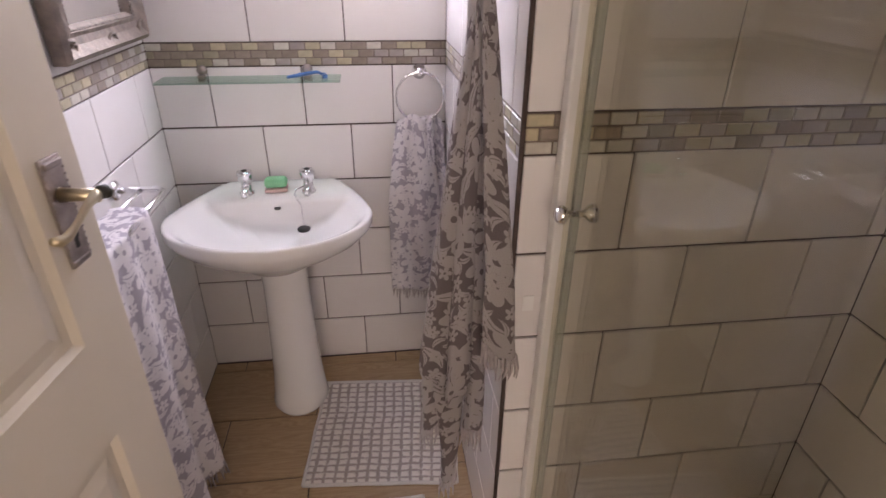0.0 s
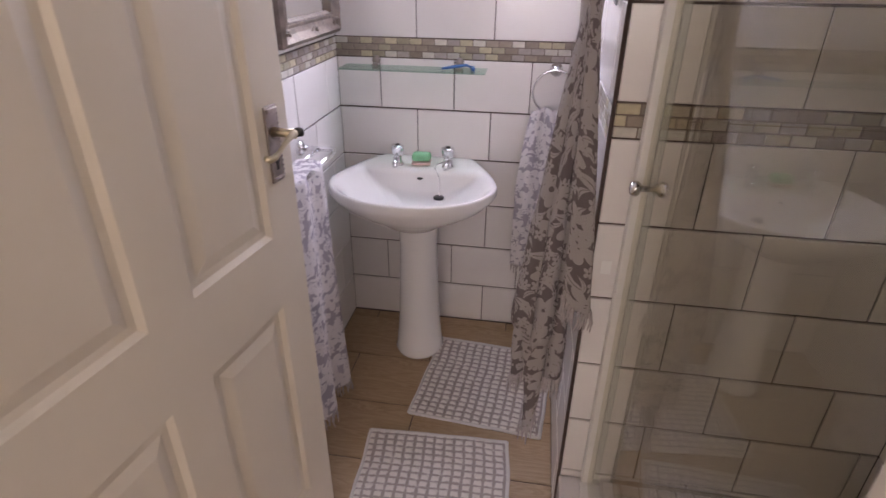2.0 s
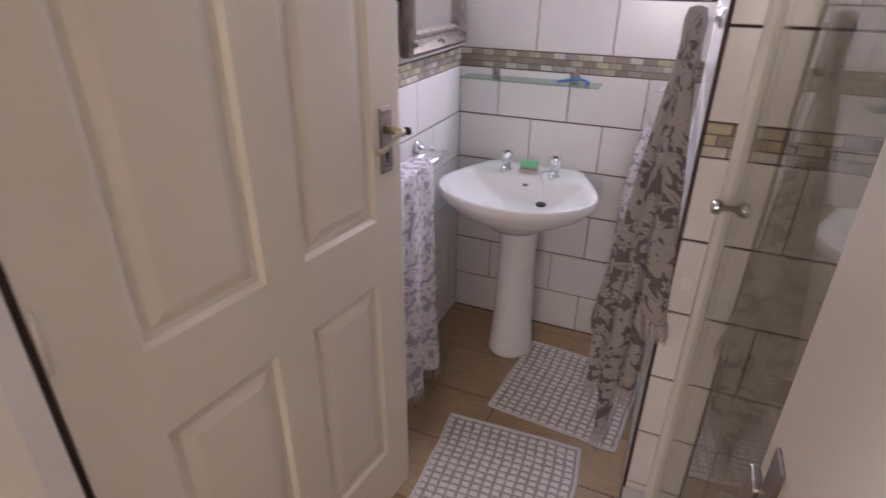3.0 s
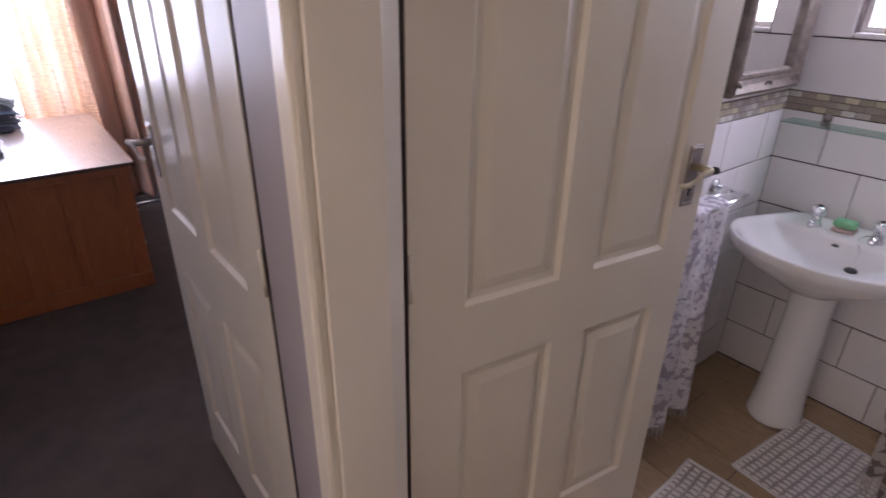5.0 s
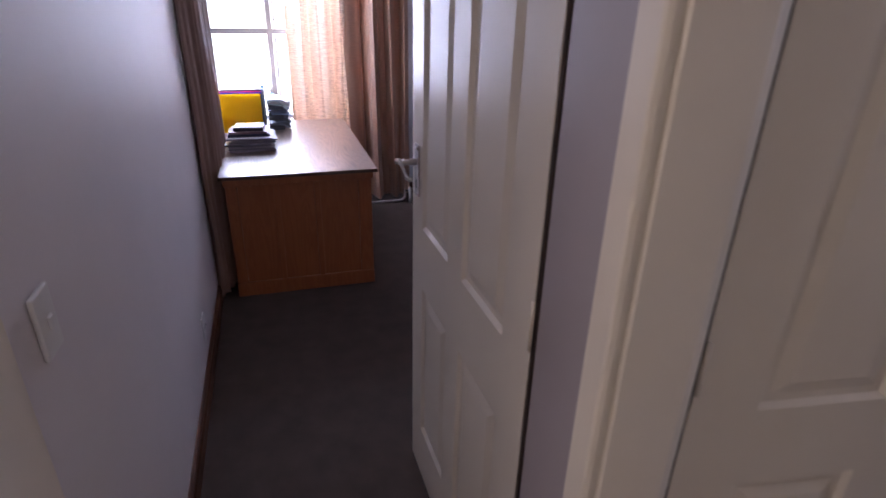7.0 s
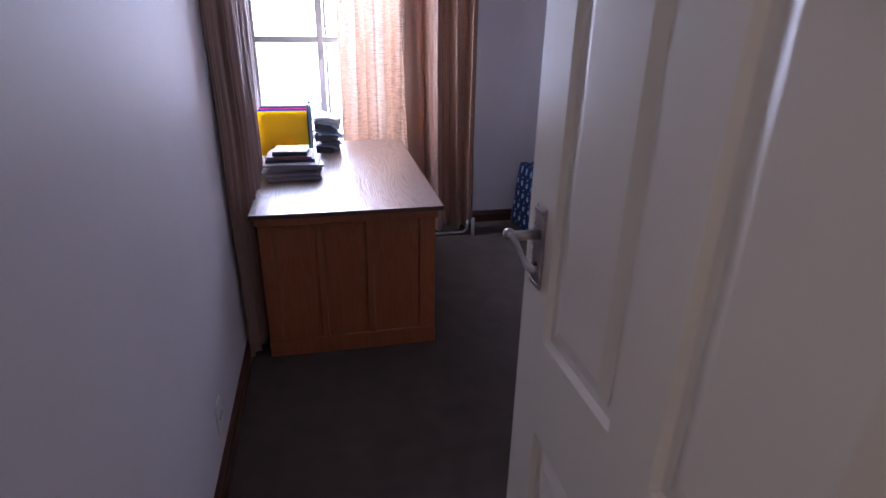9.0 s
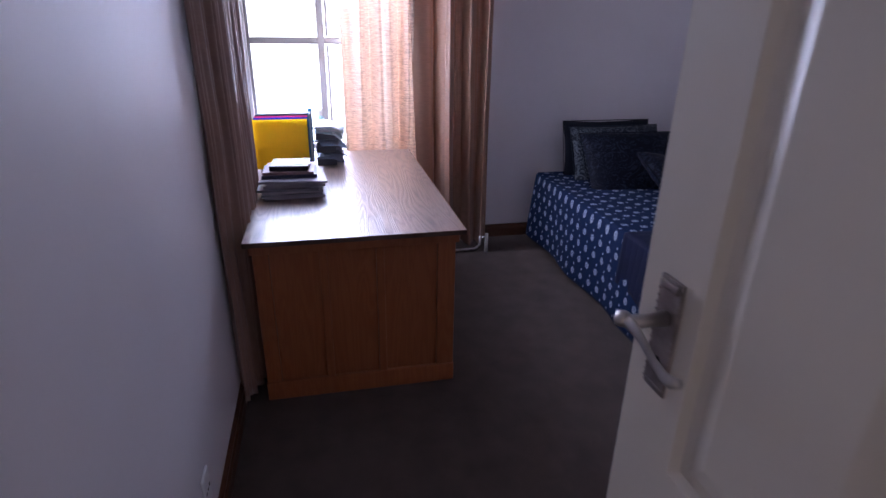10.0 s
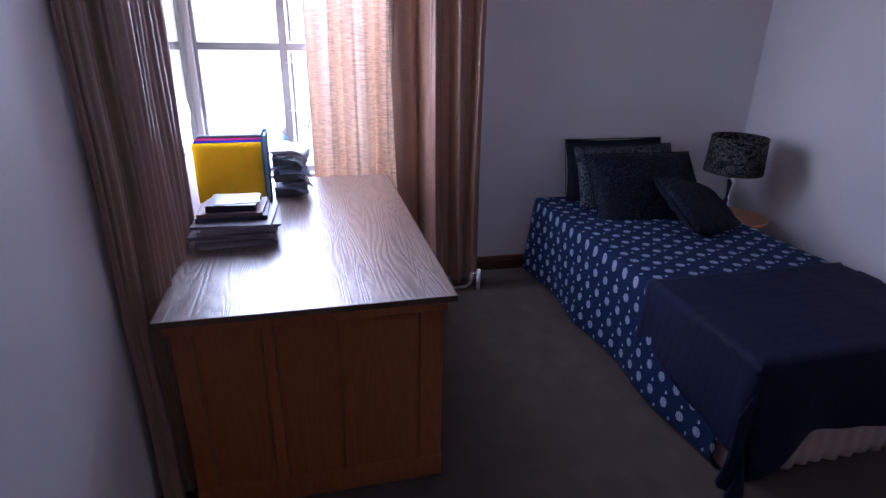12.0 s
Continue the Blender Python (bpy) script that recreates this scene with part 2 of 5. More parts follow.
def part(name, bm, material, parent=None, label="", smooth=False, at=None):
    ob = new(name, mesh_of(bm, name, material, smooth))
    if parent is not None:
        ob.parent = parent
    if at is not None:
        ob.matrix_basis = at
    if label:
        ob["label"] = label
    return ob


def box(x0, y0, z0, x1, y1, z1, bevel=0.0, seg=2, bm=None):
    own = bm is None
    bm = bmesh.new() if own else bm
    lo, hi = (min(x0, x1), min(y0, y1), min(z0, z1)), (max(x0, x1), max(y0, y1), max(z0, z1))
    geo = bmesh.ops.create_cube(bm, size=1)["verts"]
    for v in geo:
        v.co = Vector([lo[i] if v.co[i] < 0 else hi[i] for i in range(3)])
    if bevel:
        bmesh.ops.bevel(bm, geom=list({e for v in geo for e in v.link_edges}), offset=bevel, segments=seg, affect="EDGES", profile=0.5)
    return bm


def tube(points, r, n=10, bm=None, closed=False):
    """A round bar along points; r may change from point to point."""
    bm = bmesh.new() if bm is None else bm
    pts = [Vector(p) for p in points]
    rad = r if isinstance(r, (list, tuple)) else [r] * len(pts)
    rings, side = [], None
    for i, p in enumerate(pts):
        a = pts[i - 1] if i or closed else p
        b = pts[(i + 1) % len(pts)] if i + 1 < len(pts) or closed else p
        d = (b - a).normalized()
        if side is None:
            side = d.orthogonal().normalized()
        side = (side - d * side.dot(d)).normalized()
        up = d.cross(side)
        rings.append([bm.verts.new(p + rad[i] * (math.cos(k * math.tau / n) * side + math.sin(k * math.tau / n) * up)) for k in range(n)])
    pairs = list(zip(rings, rings[1:])) + ([(rings[-1], rings[0])] if closed else [])
    for A, B in pairs:
        for k in range(n):
            bm.faces.new((A[k], A[(k + 1) % n], B[(k + 1) % n], B[k]))
    if not closed:
        bm.faces.new(rings[0][::-1])
        bm.faces.new(rings[-1])
    return bm


def lathe(profile, n=32, bm=None, sx=1.0, sy=1.0, at=(0, 0, 0)):
    bm = bmesh.new() if bm is None else bm
    rings = [[bm.verts.new((at[0] + r * sx * math.cos(k * math.tau / n), at[1] + r * sy * math.sin(k * math.tau / n), at[2] + z)) for k in range(n)] for r, z in profile]
    for A, B in zip(rings, rings[1:]):
        for k in range(n):
            bm.faces.new((A[k], A[(k + 1) % n], B[(k + 1) % n], B[k]))
    for ring, flip in ((rings[0], True), (rings[-1], False)):
        bm.faces.new(ring[::-1] if flip else ring)
    bmesh.ops.recalc_face_normals(bm, faces=bm.faces)
    return bm


def sheet(f, nu, nv, bm=None, closed=False):
    """A surface f(u, v) with u, v in 0..1; its UVs are f's second result."""
    bm = bmesh.new() if bm is None else bm
    uv = bm.loops.layers.uv.verify()
    rows, uvs = [], {}
    for j in range(nv + 1):
        row = []
        for i in range(nu + 1):
            p, q = f(i / nu, j / nv)
            vert = bm.verts.new(p)
            uvs[vert] = q
            row.append(vert)
        rows.append(row)
    for j in range(nv):
        for i in range(nu):
            fc = bm.faces.new((rows[j][i], rows[j][i + 1], rows[j + 1][i + 1], rows[j + 1][i]))
            for lp in fc.loops:
                lp[uv].uv = uvs[lp.vert]
    return bm


def thick(ob, t, offset=0.0):
    s = ob.modifiers.new("thickness", "SOLIDIFY")
    s.thickness, s.offset = t, offset
    return ob


def wob(x, y=0.0, z=0.0):
    return noise.noise((x, y, z))


# ---- structure ----
LX, BY, BX, SY, SX = -0.656, 1.92, 0.262, 0.935, 1.02   # bathroom: left wall, basin wall, box side, shower back, shower side
FX, RY, EX = -4.60, 2.39, -0.652            # bedroom: far wall, right wall, door wall
H = 2.5


def wall(name, *boxes, material=M_WALL, label=""):
    bm = bmesh.new()
    for b in boxes:
        box(*b, bm=bm)
    return tagged(part(name, bm, material), label, "wall", kind="structure")


# bathroom shell: grout beds stand just behind the tiles
T = 0.006
wall("wall_bath_left", (-0.765, 0.035, 0, LX - T, 2.05, H), material=M_GROUT, label="bathroom wall clad in white tiles")
wall("wall_basin", (LX - T, BY + T, 0, 0.262, 2.05, 1.432), (LX - T, BY + T, 1.432, -0.50, 2.05, H), (0.24, BY + T, 1.432, 0.262, 2.05, H),
     (-0.50, BY + T, 1.98, 0.24, 2.05, H), material=M_GROUT, label="white tiled wall with dark grout behind the basin")
wall("wall_box", (BX + T, SY + T, 0, 1.15, 2.05, H), material=M_GROUT, label="tiled wall between basin and shower")
wall("wall_shower_side", (SX + T, -0.155, 0, 1.15, SY + T, H), material=M_GROUT, label="white tiled shower wall")
wall("wall_bath_front", (-0.645, -0.150, 0, -0.545, 0.035, H), (0.36, -0.155, 0, SX + T, 0.035, H), (-0.545, -0.150, 2.08, 0.36, 0.035, H),
     material=M_LOBBY, label="cream painted wall round the bathroom door")
# bedroom and passage shell
wall("wall_bedroom_left", (FX - 0.16, WY - 0.14, 0, -4.592, WY, H), (-3.54, WY - 0.14, 0, -0.493, WY, H), (-4.592, WY - 0.14, 0, -3.54, WY, 0.86),
     (-4.592, WY - 0.14, 2.1, -3.54, WY, H), label="white painted bedroom wall")
wall("wall_bedroom_far", (FX - 0.14, WY, 0, FX, RY, 0.68), (FX - 0.14, WY, 2.1, FX, RY, H), (FX - 0.14, 0.12, 0.68, FX, RY, 2.1), label="white wall with the window")
wall("wall_bedroom_right", (FX - 0.14, RY, 0, -0.765, RY + 0.12, H), label="white painted bedroom wall")
wall("wall_bedroom_door", (-0.768, -0.128, 0, -0.766, RY, H), (-0.768, -0.122, 0, -0.646, 0.034, H), (EX, WY, 2.08, -0.493, -0.152, H), label="white wall with the bedroom doorway")
wall("wall_passage_west", (-0.633, -3.1, 0, -0.493, WY - 0.14, H), material=M_LOBBY, label="cream painted passage wall")
# unseen east and south walls; their openings are made up for the fill lamps
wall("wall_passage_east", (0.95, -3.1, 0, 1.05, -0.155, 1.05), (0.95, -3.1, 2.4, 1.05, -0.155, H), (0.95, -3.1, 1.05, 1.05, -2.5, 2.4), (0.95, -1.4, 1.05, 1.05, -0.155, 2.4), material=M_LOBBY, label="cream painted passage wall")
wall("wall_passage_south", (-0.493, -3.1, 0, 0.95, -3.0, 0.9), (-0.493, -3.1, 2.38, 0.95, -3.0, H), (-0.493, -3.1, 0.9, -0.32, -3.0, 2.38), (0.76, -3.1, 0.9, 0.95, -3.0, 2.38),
     material=M_LOBBY, label="unseen cream painted passage wall with an opening at the added lamp")
tagged(part("ceiling", box(FX - 0.16, -3.1, H, 1.15, RY + 0.12, H + 0.1), M_CEIL), "white painted ceiling", "ceiling", kind="structure")
floor_ob = tagged(part("floor", box(LX - T, -0.06, -0.12, 1.15, 2.05, -T), M_GROUT), "wood-look tiled bathroom floor", "floor", kind="structure")


def carpet():
    bm = bmesh.new()
    box(FX - 0.16, WY - 0.14, -0.12, LX - T, RY + 0.12, 0.0, bm=bm)
    box(LX - T, -3.1, -0.12, 1.05, -0.06, 0.0, bm=bm)
    return tagged(part("carpet_floor", bm, M_CARPET), "dark brown fitted carpet", "carpet", kind="structure")


carpet()
tagged(part("ground", box(-40, -40, -0.6, 40, 40, -0.5), mat("dry_lawn", (0.10, 0.11, 0.05), 0.95, vary=0.3, scale=3)), "lawn outside the house", "ground", kind="structure")


def backdrop(name, at, turn, w, h, strength, colour):
    m = bpy.data.materials.new(name)
    m.use_nodes = True
    N = m.node_tree.nodes
    N.remove(N["Principled BSDF"])
    e = N.new("ShaderNodeEmission")
    e.inputs[0].default_value, e.inputs[1].default_value = (*colour, 1), strength
    m.node_tree.links.new(e.outputs[0], N["Material Output"].inputs[0])
    ob = part(name, box(-w / 2, -0.02, 0, w / 2, 0.02, h), m, at=pose(*at, 0, 0, turn))
    tagged(ob, "bright hazy daylight outside the window", "backdrop", kind="structure")
    return ob


backdrop("backdrop_far", (-9.0, -1.0, -0.5), 90, 16, 8, 9.0, (0.95, 0.98, 1.0))
backdrop("backdrop_side", (-4.5, -5.5, -0.5), 0, 9, 8, 9.0, (0.95, 0.98, 1.0))
backdrop("backdrop_bathroom", (0, 5.5, -0.5), 0, 9, 8, 5.0, (0.96, 0.97, 1.0))


def skirting(name, x0, y0, x1, y1, out, top=0.09):
    """A moulded board along a wall, out is its thickness direction."""
    d = Vector((x1 - x0, y1 - y0, 0))
    n = Vector((*out, 0))
    bm = bmesh.new()
    prof = [(0.001, 0.0), (0.021, 0.0), (0.021, top - 0.03), (0.015, top - 0.018), (0.015, top - 0.008), (0.006, top), (0.001, top)]
    A = [bm.verts.new(Vector((x0, y0, 0)) + n * a + Vector((0, 0, z))) for a, z in prof]
    B = [bm.verts.new(Vector((x0, y0, 0)) + d + n * a + Vector((0, 0, z))) for a, z in prof]
    for k in range(len(prof) - 1):
        bm.faces.new((A[k], A[k + 1], B[k + 1], B[k]))
    bm.faces.new(A[::-1])
    bm.faces.new(B)
    bmesh.ops.recalc_face_normals(bm, faces=bm.faces)
    tagged(part(name, bm, M_SKIRT), "varnished brown wooden skirting board", "skirting", kind="structure")


skirting("baseboard_left", -4.58, WY, -0.70, WY, (0, 1))
skirting("baseboard_far", FX, WY + 0.02, FX, RY - 0.02, (1, 0))
skirting("baseboard_right", -4.58, RY, -0.77, RY, (0, -1))

# door frames


def jamb(name, bm, label):
    return tagged(part(name, bm, M_PAINT), label, "door frame", kind="structure")


def prism(outline, z0, z1):
    """An upright bar with the given outline in plan."""
    bm = bmesh.new()
    lo, hi = [[bm.verts.new((x, y, z)) for x, y in outline] for z in (z0, z1)]
    n = len(outline)
    for k in range(n):
        bm.faces.new((lo[k], lo[(k + 1) % n], hi[(k + 1) % n], hi[k]))
    bm.faces.new(lo[::-1])
    bm.faces.new(hi)
    bmesh.ops.recalc_face_normals(bm, faces=bm.faces)
    return bm


# flat jamb, then a stepped bead that falls back to the hinge gap
jamb("trim_bath_hinge", prism([(-0.544, -0.1565), (-0.453, -0.1565), (-0.450, -0.1535), (-0.450, -0.040), (-0.4515, -0.037), (-0.455, -0.034), (-0.457, -0.030),
                               (-0.464, -0.019), (-0.479, 0.002), (-0.4885, 0.015), (-0.497, 0.019), (-0.544, 0.019)], 0, 2.08), "cream painted door jamb with stepped bead")
bm = box(0.310, -0.160, 0, 0.36, 0.045, 2.08, 0.004)
jamb("trim_bath_latch", bm, "cream painted door jamb with strike plate")
jamb("trim_bath_head", box(-0.45, -0.158, 2.03, 0.310, 0.036, 2.078, 0.003), "cream painted door head")
bm = box(-0.664, -0.1725, 0, -0.493, -0.151, 2.08, 0.002)
tagged(part("trim_bedroom_hinge", bm, M_REVEAL), "lilac-grey painted reveal of the bedroom doorway", "door frame", kind="structure")
jamb("trim_bedroom_edge", prism([(-0.510, -0.1728), (-0.510, -0.176), (-0.507, -0.179), (-0.461, -0.181), (-0.456, -0.179), (-0.4535, -0.172), (-0.455, -0.158), (-0.4925, -0.158), (-0.4925, -0.1728)], 0, 2.08),
     "cream painted architrave between the two doors")
bm = box(EX - 0.004, WY + 0.001, 0, -0.489, WY + 0.042, 2.08, 0.004)
jamb("trim_bedroom_latch", bm, "cream painted bedroom door jamb")
jamb("trim_bedroom_head", box(EX - 0.002, WY + 0.042, 2.04, -0.492, -0.186, 2.079, 0.003), "cream painted bedroom door head")
plate = tagged(empty("strike_plate", (0.310, 0.005, 1.16)), "steel strike plate let into the door jamb", "strike plate")
part("plate", box(-0.003, -0.012, -0.09, 0.0, 0.012, 0.09, 0.001), M_PEWTER, plate)
part("lip", box(-0.007, 0.012, -0.05, 0.0, 0.036, 0.05, 0.002), M_PEWTER, plate)


# panelled doors


def leaf(W, Ht, th, low, x0):
    """A moulded leaf: two columns of panels, tall above and short below, on both faces."""
    xs = [x0, 0.12, 0.372, 0.475, 0.715, W]
    zs = [0, 0.205, low, 0.964, 1.84, Ht]
    bm = bmesh.new()
    for y, s in ((0.0, 1), (-th, -1)):
        for i in range(5):
            for k in range(5):
                a, b, c, d = xs[i], xs[i + 1], zs[k], zs[k + 1]
                if i in (1, 3) and k in (1, 3):
                    rings = [(0, 0), (0.010, -0.009), (0.024, -0.010), (0.050, -0.003), (0.056, -0.003)]
                    vv = []
                    for ins, dep in rings:
                        vv.append([bm.verts.new((px, y + s * dep, pz)) for px, pz in ((a + ins, c + ins), (b - ins, c + ins), (b - ins, d - ins), (a + ins, d - ins))])
                    for A, B in zip(vv, vv[1:]):
                        for q in range(4):
                            bm.faces.new((A[q], A[(q + 1) % 4], B[(q + 1) % 4], B[q]))
                    bm.faces.new(vv[-1])
                else:
                    bm.faces.new([bm.verts.new(p) for p in ((a, y, c), (b, y, c), (b, y, d), (a, y, d))])
    for a, b in (((x0, 0), (W, 0)), ((W, 0), (W, Ht)), ((W, Ht), (x0, Ht)), ((x0, Ht), (x0, 0))):
        bm.faces.new([bm.verts.new(p) for p in ((a[0], 0, a[1]), (b[0], 0, b[1]), (b[0], -th, b[1]), (a[0], -th, a[1]))])
    bmesh.ops.remove_doubles(bm, verts=bm.verts, dist=0.0004)
    bmesh.ops.recalc_face_normals(bm, faces=bm.faces)
    return bm


def handle_set(parent, u, z, y, s, W, metal):
    """Back plate with beaded rim, keyhole and a lever that points to the hinges; s is the side it stands on."""
    at = pose(u, y, z)
    bm = box(-0.021, 0, -0.077, 0.021, s * 0.005, 0.077, 0.002)
    box(-0.017, s * 0.004, 0.062, 0.017, s * 0.009, 0.072, 0.002, bm=bm)
    box(-0.017, s * 0.004, -0.073, 0.017, s * 0.007, -0.067, 0.001, bm=bm)
    plate = part("back_plate", bm, M_PEWTER, parent, "antique pewter back plate with beaded rim", at=at)
    bm = bmesh.new()
    for k in range(15):
        for sx in (-1, 1):
            bmesh.ops.create_icosphere(bm, subdivisions=1, radius=0.0019, matrix=pose(sx * 0.0195, s * 0.0052, -0.067 + k * 0.0096))
    part("beading", bm, M_PEWTER, plate, smooth=True)
    bm = box(-0.004, s * 0.0045, -0.052, 0.004, s * 0.0062, -0.034, 0.001)
    lathe([(0.006, 0), (0.006, 0.0017)], 12, bm, at=(0, 0, 0))
    for v in bm.verts:
        if abs(v.co.z) < 0.005:
            v.co = Vector((v.co.x, s * (0.0048 + v.co.z), -0.034 + v.co.y))
    part("keyhole", bm, M_DARK, plate)
    neck = tube([(0, s * 0.004, 0.025), (0, s * 0.03, 0.025), (0, s * 0.055, 0.025)], [0.0105, 0.0085, 0.0095], 12)
    part("lever", tube([(0.006, s * 0.053, 0.027), (-0.010, s * 0.056, 0.028), (-0.030, s * 0.055, 0.022), (-0.055, s * 0.053, 0.008), (-0.072, s * 0.051, 0.000), (-0.084, s * 0.048, -0.001), (-0.092, s * 0.044, 0.003)],
                       [0.0075, 0.007, 0.005, 0.0044, 0.0062, 0.0072, 0.005], 12), metal, plate, "worn scroll lever", True)
    part("neck", neck, metal, plate, smooth=True)
    part("knob_end", lathe([(0.0, -0.008), (0.009, -0.006), (0.0105, 0.0), (0.008, 0.008), (0.0, 0.010)], 12, at=(0.006, s * 0.058, 0.027)), M_DARK if metal is M_BRASS else metal, plate, smooth=True)


M_NICKEL = mat("satin_nickel", (0.50, 0.47, 0.45), 0.3, 1.0, vary=0.1, scale=30)
# near-black brown for the shade in the doors' hinge gaps
M_GAPSHADE = mat("hinge_gap_shade", (0.045, 0.027, 0.022), 0.6, vary=0.2, scale=30)


def panel_door(name, at, turn, label, sides, W, low, x0):
    d = tagged(empty(name, at, turn), label, "door", kind="structure")
    lf = part("leaf", leaf(W, 2.02, 0.038, low, x0), M_PAINT, d)
    lf.matrix_basis = pose(0.004, 0, 0.008)
    # dark strip paints the gap's shade along the hinge side
    part("gap_shade", box(x0 - 0.006, -0.036, 0.01, x0 + 0.0035, -0.002, 2.02), M_GAPSHADE, d, "dark strip that stands for the shade in the hinge gap")
    for s in sides:
        handle_set(d, W - 0.055, 1.160 if name == "door_1" else 1.138, 0.0 if s > 0 else -0.038, s, W, M_BRASS if name == "door_1" else M_NICKEL)
    for z in (0.25, 1.02, 1.75):
        h = part("hinge", tube([(0.0, 0.004 if name == "door_2" else -0.042, z), (0.0, 0.004 if name == "door_2" else -0.042, z + 0.1)], 0.0045, 10), M_PAINT, d, "painted butt hinge", True)
    return d


# bathroom door: hung at the left jamb and swung into the bathroom; bedroom door against its wall
panel_door("door_1", (-0.5375, 0.0415, 0), math.degrees(math.atan2(0.806, 0.111)), "open cream six-panel bathroom door with lever handle", (-1, 1), 0.819, 0.795, -0.007)
panel_door("door_2", (-0.682, -0.172, 0), 180.9, "open cream panelled bedroom door with lever handle", (-1, 1), 0.825, 0.762, 0.0)

# ---- bathroom things ----


def basin():
    b = tagged(empty("wash_basin", (-0.30, 1.915, 0)), "white ceramic pedestal wash basin with chrome taps", "basin")
    # bowl: outline is a half ellipse in front and a straight back
    def outline(a, k):
        x, y = math.cos(a), math.sin(a)
        if y < 0:
            return Vector((0.303 * k * x, -0.30 + 0.235 * k * y))
        q = min(a, math.pi - a) / (math.pi / 2)      # 0 at the widest point, 1 at the middle of the back
        side = 1 if x > 0 else -1
        if q < 0.62:
            d = q / 0.62
            return Vector((side * k * (0.303 - 0.118 * d ** 1.35), -0.30 + 0.293 * k * d))
        return Vector((side * k * 0.185 * (1 - q) / 0.38, -0.30 + 0.295 * k))
    bm = bmesh.new()
    n = 56
    levels = [(1.0, 0.755, 0), (1.0, 0.775, 0), (0.992, 0.7815, 0), (0.97, 0.782, 0), (0.925, 0.777, 1), (0.86, 0.757, 1), (0.78, 0.730, 1), (0.66, 0.700, 1), (0.44, 0.665, 1), (0.16, 0.652, 1), (0.03, 0.650, 1)]
    under = [(1.0, 0.757), (0.97, 0.740), (0.87, 0.710), (0.68, 0.676), (0.46, 0.645), (0.30, 0.615)]
    def ring(k, z, inner):
        out = []
        for i in range(n):
            p = outline(i * math.tau / n, 1.0)
            c = Vector((0, -0.315))
            q = c + (p - c) * k
            if inner:   # the bowl keeps clear of the tap ledge at the back
                q.y = min(q.y, -0.155 - 0.05 * (1 - k))
            out.append(bm.verts.new((q.x, q.y, z)))
        return out
    rings = [ring(k, z, False) for k, z in reversed(under[1:])] + [ring(k, z, inn) for k, z, inn in levels]
    for A, B in zip(rings, rings[1:]):
        for i in range(n):
            bm.faces.new((A[i], A[(i + 1) % n], B[(i + 1) % n], B[i]))
    bm.faces.new(rings[0][::-1])
    bm.faces.new(rings[-1])
    bmesh.ops.recalc_face_normals(bm, faces=bm.faces)
    part("bowl", bm, M_CERAMIC, b, smooth=True)
    part("pedestal", lathe([(0.10, 0.0), (0.105, 0.012), (0.098, 0.04), (0.088, 0.16), (0.080, 0.36), (0.076, 0.50), (0.080, 0.58), (0.095, 0.635)], 36, sx=0.96, sy=1.12, at=(0, -0.212, 0)), M_CERAMIC, b, smooth=True)
    for x in (-0.098, 0.098):
        t = part("tap", lathe([(0.023, 0), (0.023, 0.006), (0.017, 0.012), (0.016, 0.034), (0.014, 0.04), (0.021, 0.046), (0.025, 0.07), (0.023, 0.076), (0.010, 0.079)], 20, at=(x, -0.115, 0.778)), M_CHROME, b, "chrome pillar tap", True)
        part("spout", tube([(x, -0.115, 0.800), (x, -0.138, 0.802), (x, -0.160, 0.796), (x, -0.169, 0.786)], [0.012, 0.0115, 0.0105, 0.0095], 12), M_CHROME, t, smooth=True)
        part("tap_button", lathe([(0.009, 0.078), (0.009, 0.081), (0.0, 0.0815)], 14, at=(x, -0.115, 0.778)), M_DARK, t)
    part("overflow", lathe([(0.011, 0), (0.011, 0.003), (0.006, 0.003)], 16, at=(0.0, -0.171, 0.745)), M_DARK, b)
    part("plug", lathe([(0.019, 0), (0.021, 0.006), (0.012, 0.012), (0.0, 0.013)], 18, at=(0.085, -0.24, 0.698)), M_DARK, b, "black rubber plug", True)
    part("plug_chain", tube([(0.098, -0.10, 0.80), (0.06, -0.135, 0.795), (0.055, -0.15, 0.785), (0.075, -0.17, 0.75), (0.085, -0.24, 0.711)], 0.0022, 6), M_CHROME, b, "bead chain", True)
    part("waste_pipe", tube([(0.06, -0.10, 0.61), (0.06, -0.06, 0.55), (0.06, -0.012, 0.53)], 0.016, 12), M_PEWTER, b, smooth=True)
    return b


basin()
soap = tagged(part("soap", box(-0.036, -0.024, 0, 0.036, 0.024, 0.030, 0.012, 4), M_SOAP, at=pose(-0.305, 1.805, 0.799, 0, 0, 4), smooth=True), "bright green bar of soap on a dish", "soap")
tagged(part("soap_dish", box(-0.036, -0.028, 0, 0.036, 0.028, 0.012, 0.004), mat("pink_plastic", (0.55, 0.36, 0.33), 0.4), at=pose(-0.305, 1.805, 0.786, 0, 0, 4)), "low pinkish soap dish on the basin ledge", "soap dish")

# glass shelf
sh = tagged(empty("glass_shelf", (-0.345, BY, 1.125)), "clear glass shelf on chrome brackets", "shelf")
part("pane", box(-0.27, -0.115, 0, 0.27, -0.012, 0.006, 0.001), M_SHELFGLASS, sh)
for x in (-0.155, 0.165):
    part("bracket", lathe([(0.016, 0), (0.016, 0.006), (0.009, 0.012)], 16), M_PEWTER, sh, smooth=True, at=pose(x, -0.001, 0.022, 90))
    part("clip", box(x - 0.010, -0.034, -0.006, x + 0.010, -0.004, 0.012, 0.004), M_PEWTER, sh)
M_BLUE = mat("blue_plastic", (0.05, 0.16, 0.42), 0.35)
